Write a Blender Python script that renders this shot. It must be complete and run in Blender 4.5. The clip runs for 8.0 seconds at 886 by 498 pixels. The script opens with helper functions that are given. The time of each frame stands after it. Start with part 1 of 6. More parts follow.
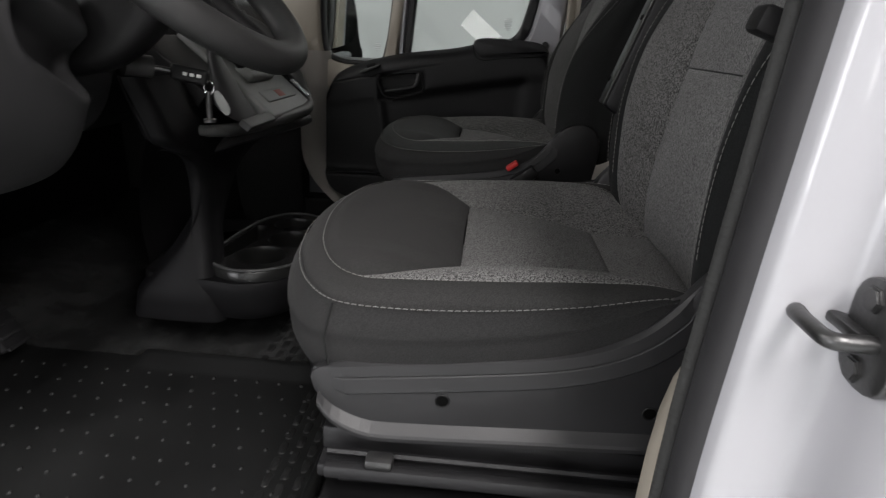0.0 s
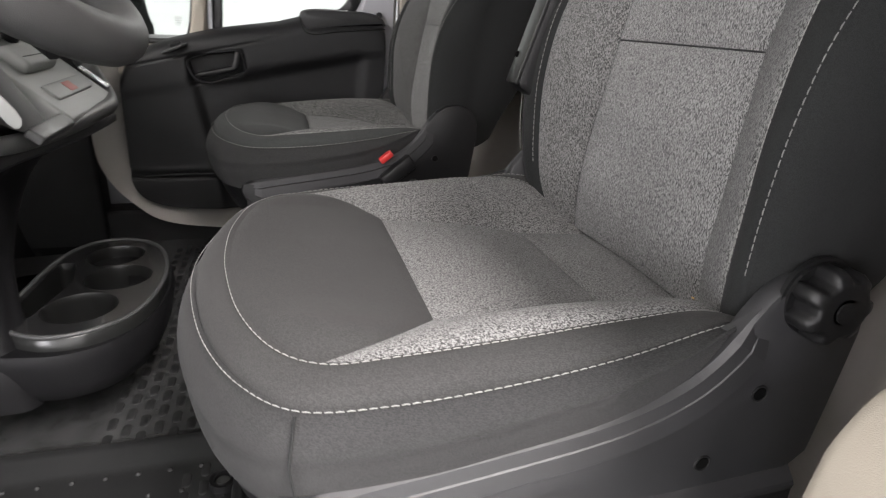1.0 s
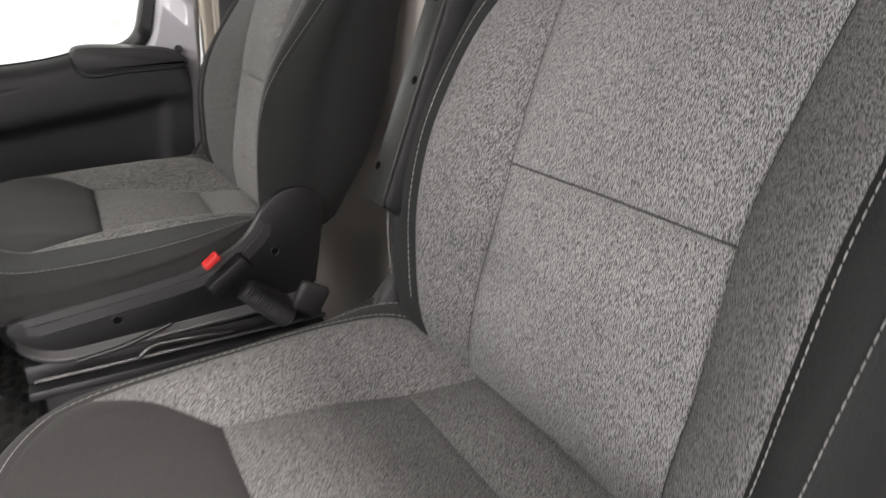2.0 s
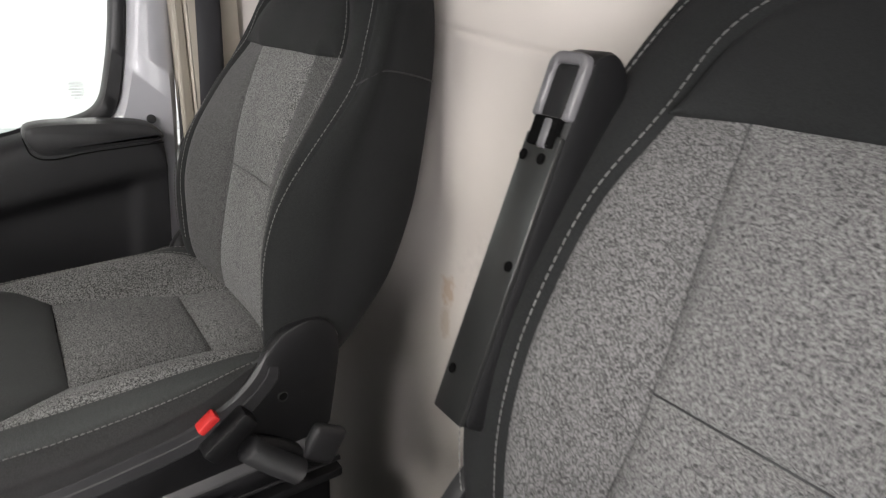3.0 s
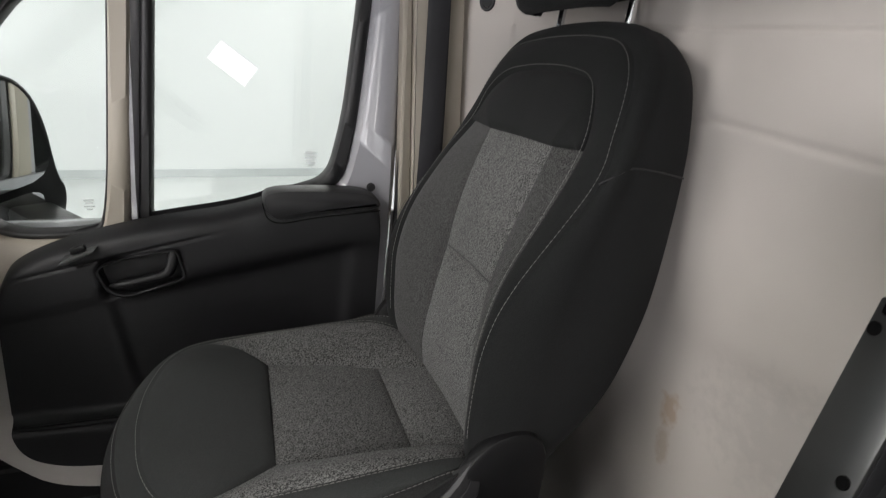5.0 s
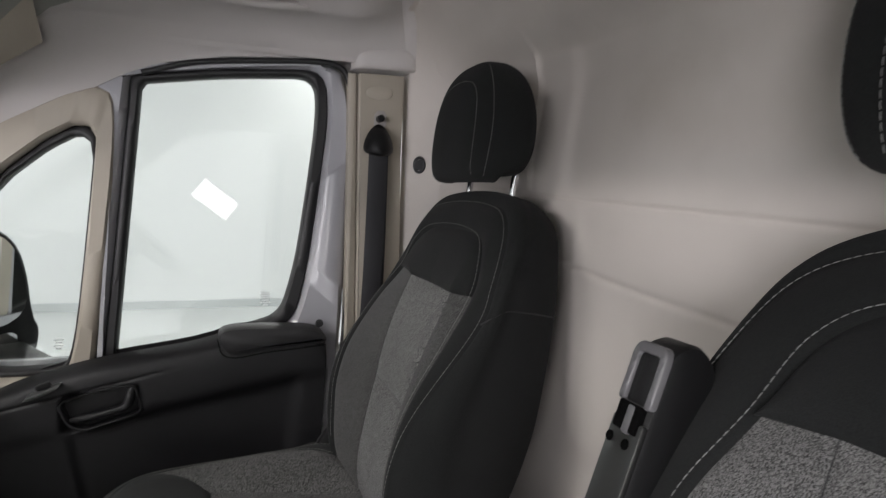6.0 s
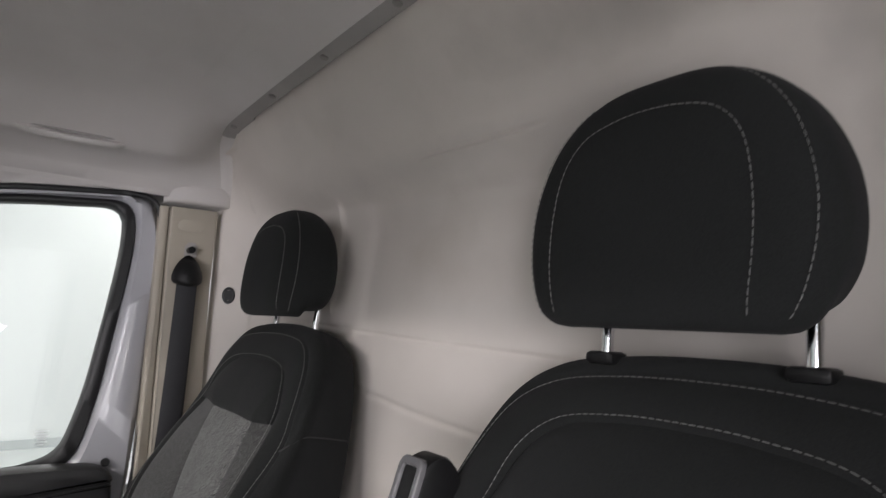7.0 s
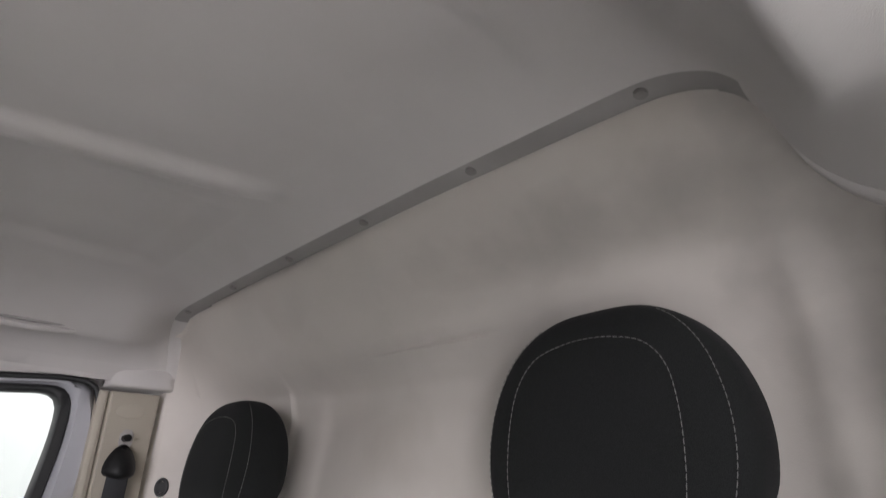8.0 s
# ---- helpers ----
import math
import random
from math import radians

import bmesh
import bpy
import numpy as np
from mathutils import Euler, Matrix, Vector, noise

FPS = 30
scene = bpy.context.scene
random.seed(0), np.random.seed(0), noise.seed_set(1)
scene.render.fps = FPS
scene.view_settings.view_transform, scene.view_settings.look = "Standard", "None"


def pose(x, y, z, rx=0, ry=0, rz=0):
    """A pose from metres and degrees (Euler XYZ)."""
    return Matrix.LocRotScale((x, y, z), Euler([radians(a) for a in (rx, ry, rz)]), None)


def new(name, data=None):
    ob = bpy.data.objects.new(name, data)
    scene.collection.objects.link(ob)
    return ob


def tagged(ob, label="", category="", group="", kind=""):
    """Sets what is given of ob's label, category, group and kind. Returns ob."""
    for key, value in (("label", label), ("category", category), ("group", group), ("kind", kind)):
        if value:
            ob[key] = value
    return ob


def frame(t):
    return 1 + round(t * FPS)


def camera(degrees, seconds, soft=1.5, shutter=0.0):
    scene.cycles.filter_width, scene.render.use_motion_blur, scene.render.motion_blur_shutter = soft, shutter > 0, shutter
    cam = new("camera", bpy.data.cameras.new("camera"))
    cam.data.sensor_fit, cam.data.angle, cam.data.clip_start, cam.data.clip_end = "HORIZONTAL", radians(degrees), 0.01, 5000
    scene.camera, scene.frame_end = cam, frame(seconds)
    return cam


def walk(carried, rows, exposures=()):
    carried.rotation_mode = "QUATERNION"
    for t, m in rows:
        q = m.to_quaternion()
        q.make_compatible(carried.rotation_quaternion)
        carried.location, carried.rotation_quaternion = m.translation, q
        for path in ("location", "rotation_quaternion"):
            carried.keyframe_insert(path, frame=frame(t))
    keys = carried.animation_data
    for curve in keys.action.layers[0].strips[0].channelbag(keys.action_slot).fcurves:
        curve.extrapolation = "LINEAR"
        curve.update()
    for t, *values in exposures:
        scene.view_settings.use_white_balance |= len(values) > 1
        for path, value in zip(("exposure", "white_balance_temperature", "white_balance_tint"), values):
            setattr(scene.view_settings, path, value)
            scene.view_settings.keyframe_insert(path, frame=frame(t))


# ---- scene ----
cam = camera(73.53, 8.0, soft=1.2, shutter=0.25)
# seconds, eye x y z, yaw, pitch, roll
ROWS = [
    (0, 0.1085, -1.232, 0.6894, 3.69, -19.77, 3.03),
    (0.3, 0.0827, -1.1592, 0.6827, -1.27, -19.77, 2.58),
    (0.6, 0.0475, -1.0963, 0.6684, -6.56, -19.87, 2.7),
    (1, -0.0355, -1.0327, 0.6814, -15.85, -21.34, 2.44),
    (1.2, -0.0663, -0.9954, 0.6971, -20.69, -21.98, 2.65),
    (1.5, -0.0493, -0.9227, 0.726, -25.75, -22.14, 2.77),
    (2, 0.0128, -0.7842, 0.8076, -32.77, -22.32, 2.63),
    (2.2, 0.0353, -0.7394, 0.8401, -35.05, -22.03, 2.7),
    (3.3, 0.0298, -0.4513, 0.9203, -36.31, -20.92, 3.01),
    (3.5, 0.0182, -0.4039, 0.9037, -33.11, -20.87, 2.94),
    (4, -0.0129, -0.3584, 0.894, -24.91, -20.77, 2.85),
    (4.2, -0.0199, -0.3615, 0.8931, -22.82, -20.68, 2.77),
    (5.3, 0.0382, -0.4491, 0.9801, -18.2, -14.5, 2.39),
    (5.5, 0.0495, -0.4852, 0.9909, -18.34, -11.98, 2.21),
    (6, 0.0618, -0.5893, 1.0123, -20, -5.21, 2.09),
    (6.3, 0.072, -0.618, 1.008, -23.60, -0.80, 2.05),
    (6.5, 0.0614, -0.6551, 1.013, -27.95, 1.79, 2.6),
    (6.8, 0.0448, -0.6969, 1.0173, -33.67, 5.45, 2.45),
    (7, 0.0257, -0.7231, 1.0335, -36.86, 7.29, 2.56),
    (7.5, -0.0215, -0.739, 1.0631, -42.05, 14.16, 1.87),
    (7.8, -0.0422, -0.756, 1.0725, -42.54, 19.61, 1.73),
    (8, -0.0539, -0.7669, 1.0768, -42.56, 22.81, 1.51),
]
EXPOSURES = [(0, -0.88, 6500, 14), (0.3, -0.10, 6500, 15), (0.6, 0.54, 6540, 16), (1.0, 0.83, 6600, 16), (1.5, 0.98, 6700, 16), (2.2, 1.16, 6750, 17), (3.3, 0.94, 6580, 14), (4.2, 0.64, 6520, 13), (5.3, 0.34, 6550, 15), (6.0, 0.22, 6500, 16), (7.0, 0.40, 6500, 17), (8.0, 0.58, 6500, 18)]
walk(cam, [(t, pose(x, y, z, 90 + pitch, 0, yaw) @ pose(0, 0, 0, 0, 0, roll)) for t, x, y, z, yaw, pitch, roll in ROWS], EXPOSURES)

# ---- world and light: a white workshop hall with ceiling panels added out of view ----
world = bpy.data.worlds.new("hall_air")
scene.world = world
world.use_nodes = True
world.node_tree.nodes["Background"].inputs[0].default_value = (0.9, 0.95, 1.0, 1)
world.node_tree.nodes["Background"].inputs[1].default_value = 0.12


def area_lamp(name, x, y, z, rx, ry, sx, sy, watts, colour=(1, 0.98, 0.95)):
    data = bpy.data.lights.new(name, "AREA")
    data.shape, data.size, data.size_y, data.energy, data.color = "RECTANGLE", sx, sy, watts, colour
    ob = new(name, data)
    ob.matrix_world = pose(x, y, z, rx, ry, 0)
    return ob


HALL_Z = -0.62      # hall floor under the van
HALL_TOP = 3.6
# ceiling panels, unseen, placed to light the cab and far wall: x, y, watts
PANELS = [(-4.3, -2.6, 150), (-6.9, -1.2, 300), (-1.2, -6.0, 190), (0.95, -3.4, 450), (3.4, -4.2, 500), (1.6, 6.0, 46), (-3.2, 5.4, 27)]
for lx, ly, watts in PANELS:
    area_lamp("hall_fill_lamp", lx, ly, HALL_TOP - 0.12, 0, 0, 0.9, 3.0, watts)
# added fill lamp on the side wall, unseen, ahead of the van
area_lamp("side_wall_fill", -8.0, -7.85, 0.95, 90, 0, 6.4, 2.9, 760, (0.97, 0.98, 1.0))


# ---- materials ----
def material(name, colour, rough=0.5, metal=0.0, spec=0.5, vary=0.12, scale=6.0, bump=0.0, bump_scale=400.0, spots=0.0, coat=0.0, sheen=0.0, rough_vary=0.1):
    """Principled surface with broad mottling, fine relief and uneven gloss, at real size."""
    m = bpy.data.materials.new(name)
    m.use_nodes = True
    nt = m.node_tree
    b = nt.nodes["Principled BSDF"]
    b.inputs["Metallic"].default_value = metal
    b.inputs["Specular IOR Level"].default_value = spec
    b.inputs["Coat Weight"].default_value = coat
    b.inputs["Sheen Weight"].default_value = sheen
    co = nt.nodes.new("ShaderNodeTexCoord")
    n1 = nt.nodes.new("ShaderNodeTexNoise")
    n1.inputs["Scale"].default_value, n1.inputs["Detail"].default_value = scale, 6
    nt.links.new(co.outputs["Object"], n1.inputs["Vector"])
    ramp = nt.nodes.new("ShaderNodeValToRGB")
    lo = [c * (1 - vary) for c in colour]
    hi = [min(1, c * (1 + vary)) for c in colour]
    ramp.color_ramp.elements[0].position, ramp.color_ramp.elements[0].color = 0.3, (*lo, 1)
    ramp.color_ramp.elements[1].position, ramp.color_ramp.elements[1].color = 0.7, (*hi, 1)
    nt.links.new(n1.outputs["Fac"], ramp.inputs["Fac"])
    base = ramp.outputs["Color"]
    if spots:
        n3 = nt.nodes.new("ShaderNodeTexNoise")
        n3.inputs["Scale"].default_value, n3.inputs["Detail"].default_value = 2.3, 8
        nt.links.new(co.outputs["Object"], n3.inputs["Vector"])
        r3 = nt.nodes.new("ShaderNodeValToRGB")
        r3.color_ramp.elements[0].position, r3.color_ramp.elements[0].color = 0.56, (1, 1, 1, 1)
        r3.color_ramp.elements[1].position, r3.color_ramp.elements[1].color = 0.74, (1 - spots, 1 - spots * 1.1, 1 - spots * 1.25, 1)
        nt.links.new(n3.outputs["Fac"], r3.inputs["Fac"])
        mix = nt.nodes.new("ShaderNodeMix")
        mix.data_type, mix.blend_type = "RGBA", "MULTIPLY"
        mix.inputs["Factor"].default_value = 1
        nt.links.new(base, mix.inputs["A"])
        nt.links.new(r3.outputs["Color"], mix.inputs["B"])
        base = mix.outputs["Result"]
    nt.links.new(base, b.inputs["Base Color"])
    mr = nt.nodes.new("ShaderNodeMapRange")
    mr.inputs["To Min"].default_value, mr.inputs["To Max"].default_value = max(0.02, rough - rough_vary), min(1, rough + rough_vary)
    nt.links.new(n1.outputs["Fac"], mr.inputs["Value"])
    nt.links.new(mr.outputs["Result"], b.inputs["Roughness"])
    if bump:
        n2 = nt.nodes.new("ShaderNodeTexNoise")
        n2.inputs["Scale"].default_value, n2.inputs["Detail"].default_value = bump_scale, 3
        nt.links.new(co.outputs["Object"], n2.inputs["Vector"])
        bp = nt.nodes.new("ShaderNodeBump")
        bp.inputs["Strength"].default_value, bp.inputs["Distance"].default_value = bump, 0.001
        nt.links.new(n2.outputs["Fac"], bp.inputs["Height"])
        nt.links.new(bp.outputs["Normal"], b.inputs["Normal"])
    return m


def woven(name, dark, light, scale=520.0, stretch=(1.0, 1.0, 1.0), sheen=0.08, relief=0.8):
    """Speckled upholstery cloth: short pale flecks on a dark ground, with relief and broad shading."""
    m = bpy.data.materials.new(name)
    m.use_nodes = True
    nt = m.node_tree
    b = nt.nodes["Principled BSDF"]
    b.inputs["Roughness"].default_value = 0.95
    b.inputs["Sheen Weight"].default_value = sheen
    b.inputs["Specular IOR Level"].default_value = 0.2
    co = nt.nodes.new("ShaderNodeTexCoord")
    mp = nt.nodes.new("ShaderNodeMapping")
    mp.inputs["Scale"].default_value = stretch
    nt.links.new(co.outputs["Object"], mp.inputs["Vector"])
    warp = nt.nodes.new("ShaderNodeTexNoise")
    warp.inputs["Scale"].default_value, warp.inputs["Detail"].default_value, warp.inputs["Distortion"].default_value = scale, 1.2, 0.7
    nt.links.new(mp.outputs["Vector"], warp.inputs["Vector"])
    r = nt.nodes.new("ShaderNodeValToRGB")
    r.color_ramp.elements[0].position, r.color_ramp.elements[0].color = 0.42, (*dark, 1)
    r.color_ramp.elements[1].position, r.color_ramp.elements[1].color = 0.58, (*light, 1)
    nt.links.new(warp.outputs["Fac"], r.inputs["Fac"])
    big = nt.nodes.new("ShaderNodeTexNoise")
    big.inputs["Scale"].default_value, big.inputs["Detail"].default_value = 9, 5
    nt.links.new(co.outputs["Object"], big.inputs["Vector"])
    rb = nt.nodes.new("ShaderNodeMapRange")
    rb.inputs["To Min"].default_value, rb.inputs["To Max"].default_value = 0.82, 1.18
    nt.links.new(big.outputs["Fac"], rb.inputs["Value"])
    mul = nt.nodes.new("ShaderNodeVectorMath")
    mul.operation = "SCALE"
    nt.links.new(r.outputs["Color"], mul.inputs[0])
    nt.links.new(rb.outputs["Result"], mul.inputs["Scale"])
    nt.links.new(mul.outputs["Vector"], b.inputs["Base Color"])
    bp = nt.nodes.new("ShaderNodeBump")
    bp.inputs["Strength"].default_value, bp.inputs["Distance"].default_value = relief, 0.0012
    nt.links.new(warp.outputs["Fac"], bp.inputs["Height"])
    nt.links.new(bp.outputs["Normal"], b.inputs["Normal"])
    return m


def glass_material(name, tint=(0.96, 0.99, 0.97)):
    m = bpy.data.materials.new(name)
    m.use_nodes = True
    nt = m.node_tree
    nt.nodes.remove(nt.nodes["Principled BSDF"])
    tr = nt.nodes.new("ShaderNodeBsdfTransparent")
    tr.inputs["Color"].default_value = (*tint, 1)
    gl = nt.nodes.new("ShaderNodeBsdfGlossy")
    gl.inputs["Roughness"].default_value = 0.01
    fr = nt.nodes.new("ShaderNodeFresnel")
    fr.inputs["IOR"].default_value = 1.4
    mx = nt.nodes.new("ShaderNodeMixShader")
    nt.links.new(fr.outputs["Fac"], mx.inputs["Fac"])
    nt.links.new(tr.outputs["BSDF"], mx.inputs[1])
    nt.links.new(gl.outputs["BSDF"], mx.inputs[2])
    nt.links.new(mx.outputs["Shader"], nt.nodes["Material Output"].inputs["Surface"])
    return m


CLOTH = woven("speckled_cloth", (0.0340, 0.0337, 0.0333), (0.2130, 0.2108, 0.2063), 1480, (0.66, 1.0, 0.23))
# Driver wings: same cloth, darkened for the way they face the light.
CLOTH_SIDE_SHADED = woven("shaded_side_cloth", (0.0224, 0.0221, 0.0218), (0.1434, 0.1422, 0.1389), 1480, (0.66, 1.0, 0.23))
# Passenger seat copies of the same cloth, darkened for the weaker light there.
CLOTH_SHADED = woven("shaded_cloth", (0.0160, 0.0163, 0.0157), (0.1725, 0.1725, 0.1679), 850, (0.66, 0.7, 0.9))
CLOTH_SEAT_SHADED = woven("shaded_cushion_cloth", (0.0144, 0.0146, 0.0140), (0.1512, 0.1512, 0.1472), 800, (0.6, 0.9, 0.8))
# Passenger wings: the cloth again, with their deeper shade put into the colour.
CLOTH_WING_SHADED = woven("shaded_wing_cloth", (0.0140, 0.0143, 0.0137), (0.0782, 0.0782, 0.0759), 850, (0.66, 0.7, 0.9))
CLOTH_SEAT = woven("cushion_cloth", (0.0310, 0.0307, 0.0302), (0.1720, 0.1705, 0.1680), 1050, (0.55, 0.95, 0.8))
VINYL = woven("charcoal_twill", (0.0072, 0.0076, 0.0076), (0.0140, 0.0147, 0.0146), 2000, (0.8, 0.8, 0.5), 0.02, 0.25)
# Lighter tone of the charcoal twill, for the passenger cushion front and band.
VINYL_MID = woven("mid_charcoal_twill", (0.0215, 0.0228, 0.0222), (0.0370, 0.0392, 0.0382), 2000, (0.6, 0.9, 0.5), 0.03, 0.25)
# Worn driver cushion twill, lightened further for the door's light falling on it.
VINYL_WORN_LIT = woven("worn_door_lit_twill", (0.0195, 0.0192, 0.019), (0.032, 0.0316, 0.031), 2000, (0.35, 0.9, 0.5), 0.03, 0.25)
WHEEL = material("worn_steering_rim", (0.027, 0.027, 0.027), 0.46, spec=0.45, vary=0.12, scale=9, bump=0.35, bump_scale=1500)
DOOR_PLASTIC = material("black_door_plastic", (0.0112, 0.0112, 0.0122), 0.42, spec=0.32, vary=0.15, scale=8, bump=0.3, bump_scale=1500)
TRAY_TOP = material("shiny_black_tray", (0.016, 0.016, 0.0165), 0.17, spec=0.6, vary=0.1, scale=12, rough_vary=0.06)
GLOSS = material("satin_black_plate", (0.013, 0.0135, 0.013), 0.30, spec=0.6, vary=0.1, scale=10, rough_vary=0.05)
MAT_DOT = material("grey_rubber_dots", (0.016, 0.0165, 0.0165), 0.62, spec=0.3, vary=0.2, scale=30)
TIP = material("grey_satin_tip", (0.085, 0.083, 0.087), 0.30, vary=0.12, scale=14, bump=0.1, bump_scale=900)
# Same pale thread, brightened for the light on the driver cushion.
THREAD_LIT = material("door_lit_pale_thread", (0.17, 0.17, 0.163), 0.8, vary=0.2, scale=60)
# Near-black colour in place of the shade inside holes and gaps.
HOLE = material("hole_shade_black", (0.002, 0.002, 0.002), 0.9, spec=0.05, vary=0.0)
VINYL_SIDE = woven("ribbed_seat_side_cloth", (0.0145, 0.0145, 0.0145), (0.0245, 0.0245, 0.0245), 2000, (0.3, 0.3, 1.0), 0.03, 0.35)
THREAD = material("pale_thread", (0.14, 0.14, 0.133), 0.8, vary=0.2, scale=60)
PLASTIC = material("black_grained_plastic", (0.0062, 0.0062, 0.0066), 0.46, spec=0.28, vary=0.18, scale=8, bump=0.3, bump_scale=1500)
PLASTIC_SOFT = material("charcoal_soft_plastic", (0.019, 0.019, 0.020), 0.48, spec=0.4, vary=0.15, scale=7, bump=0.3, bump_scale=1400)
PLASTIC_GREY = material("dark_grey_plastic", (0.050, 0.051, 0.051), 0.45, vary=0.1, scale=10, bump=0.2, bump_scale=1500)
PANEL_GREY = material("mid_grey_panel_plastic", (0.20, 0.205, 0.20), 0.5, vary=0.08, scale=12, bump=0.2, bump_scale=1500)
CONSOLE = material("charcoal_console_plastic", (0.030, 0.030, 0.031), 0.52, spec=0.3, vary=0.15, scale=7, bump=0.3, bump_scale=1400)
# Console plastic again, darkened for the shade low in the cab.
LEG_SHADED = material("shaded_console_plastic", (0.0075, 0.0075, 0.0081), 0.50, spec=0.16, vary=0.15, scale=7, bump=0.3, bump_scale=1400)
LEDGE = material("grey_console_ledge", (0.045, 0.0455, 0.045), 0.5, vary=0.1, scale=10, bump=0.2, bump_scale=1500)
JAMB = material("grey_beige_jamb", (0.42, 0.40, 0.37), 0.55, vary=0.08, scale=6, bump=0.15, bump_scale=900, spots=0.15)
ETCH = material("pale_etching", (0.66, 0.70, 0.69), 0.8, vary=0.05)
COVER_RIM = material("satin_charcoal_plastic", (0.017, 0.017, 0.018), 0.48, vary=0.12, scale=9, bump=0.2, bump_scale=1400)
SEAL = material("charcoal_door_seal", (0.022, 0.0215, 0.023), 0.6, vary=0.08, scale=12, bump=0.1, bump_scale=500)
SEAL_LIP = material("grey_seal_cloth", (0.026, 0.0265, 0.0255), 0.8, vary=0.1, scale=40, bump=0.3, bump_scale=700)
RUBBER = material("black_rubber", (0.014, 0.014, 0.015), 0.5, vary=0.2, scale=15, bump=0.15, bump_scale=900)
# Same mat rubber, glossier, with part of the window's reflection put into its colour.
MAT_SHEEN = material("sheen_grey_rubber", (0.040, 0.041, 0.041), 0.20, spec=0.65, vary=0.35, scale=14, bump=0.2, bump_scale=500, spots=0.3)
MAT_RUBBER = material("grey_rubber_mat", (0.014, 0.0144, 0.0144), 0.32, vary=0.28, scale=5, bump=0.35, bump_scale=700, spots=0.3)
BEIGE = material("beige_trim_plastic", (0.36, 0.325, 0.27), 0.55, vary=0.06, scale=4, bump=0.25, bump_scale=1100, spots=0.08)
BULK = material("worn_grey_bulkhead_board", (0.54, 0.50, 0.46), 0.62, vary=0.09, scale=2.6, bump=0.2, bump_scale=700, spots=0.16)


def wear_and_shade(m, at, size, colour, amount, grain=55, soft=0.6):
    """A patch of its own shape about a place, for wear and for painted shade."""
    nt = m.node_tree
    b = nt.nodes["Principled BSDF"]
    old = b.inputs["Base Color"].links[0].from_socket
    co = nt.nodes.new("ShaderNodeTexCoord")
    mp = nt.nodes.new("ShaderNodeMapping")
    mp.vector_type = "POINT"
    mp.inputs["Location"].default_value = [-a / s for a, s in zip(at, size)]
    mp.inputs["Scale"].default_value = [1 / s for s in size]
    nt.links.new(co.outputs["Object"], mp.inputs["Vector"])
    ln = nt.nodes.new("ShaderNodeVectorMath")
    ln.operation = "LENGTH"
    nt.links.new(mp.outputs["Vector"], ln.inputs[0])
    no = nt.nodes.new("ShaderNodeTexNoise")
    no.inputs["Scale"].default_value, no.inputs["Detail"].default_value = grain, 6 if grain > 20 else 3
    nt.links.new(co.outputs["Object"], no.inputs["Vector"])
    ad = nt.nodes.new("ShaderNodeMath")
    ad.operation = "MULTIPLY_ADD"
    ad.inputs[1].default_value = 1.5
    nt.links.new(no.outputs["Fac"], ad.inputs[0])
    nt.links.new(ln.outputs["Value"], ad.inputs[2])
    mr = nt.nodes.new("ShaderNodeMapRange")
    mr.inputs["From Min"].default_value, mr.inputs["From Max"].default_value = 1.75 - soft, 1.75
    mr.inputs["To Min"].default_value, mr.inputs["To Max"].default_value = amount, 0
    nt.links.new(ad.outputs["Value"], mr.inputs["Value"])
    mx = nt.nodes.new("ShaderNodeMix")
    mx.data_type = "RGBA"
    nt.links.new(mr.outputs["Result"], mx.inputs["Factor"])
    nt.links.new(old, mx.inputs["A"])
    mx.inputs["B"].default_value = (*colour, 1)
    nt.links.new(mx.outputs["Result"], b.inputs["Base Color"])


wear_and_shade(BULK, (0.60, 0.238, 0.462), (0.2, 0.024, 0.034), (0.36, 0.22, 0.11), 0.55)
wear_and_shade(BULK, (0.60, 0.238, 0.395), (0.2, 0.018, 0.045), (0.33, 0.23, 0.14), 0.45)
wear_and_shade(BULK, (0.67, 0.05, 0.52), (0.2, 0.16, 0.10), (0.34, 0.32, 0.30), 0.35)
wear_and_shade(BULK, (0.60, -0.30, 1.30), (0.2, 0.22, 0.05), (0.36, 0.34, 0.32), 0.12, 14, 0.9)
wear_and_shade(BULK, (0.56, -0.42, 1.42), (0.2, 0.14, 0.03), (0.36, 0.34, 0.32), 0.12, 14, 0.9)
# Overhang band and dim driver-side corner: shade painted darker on the board.
wear_and_shade(BULK, (0.58, -0.05, 1.405), (0.3, 0.75, 0.075), (0.40, 0.375, 0.35), 0.32, 7, 1.1)
wear_and_shade(BULK, (0.60, -0.66, 1.22), (0.3, 0.24, 0.28), (0.36, 0.335, 0.31), 0.3, 7, 1.1)
wear_and_shade(BULK, (0.58, -0.42, 1.39), (0.3, 0.36, 0.045), (0.33, 0.305, 0.28), 0.6, 12, 0.9)
wear_and_shade(BULK, (0.55, -0.70, 1.30), (0.3, 0.15, 0.40), (0.27, 0.25, 0.23), 0.85, 11, 1.0)
# Darker band along the crease.
wear_and_shade(BULK, (0.58, 0.10, 1.30), (0.3, 0.5, 0.03), (0.40, 0.375, 0.35), 0.4, 13, 0.9)
wear_and_shade(BULK, (0.66, -0.08, 1.06), (0.2, 0.20, 0.03), (0.55, 0.52, 0.48), 0.3)
LINER = material("grey_headliner_felt", (0.50, 0.475, 0.46), 0.92, vary=0.06, scale=3, bump=0.35, bump_scale=900, sheen=0.2, spots=0.06)
VISOR = material("grey_green_visor_cloth", (0.27, 0.275, 0.25), 0.85, vary=0.06, scale=5, bump=0.25, bump_scale=900)
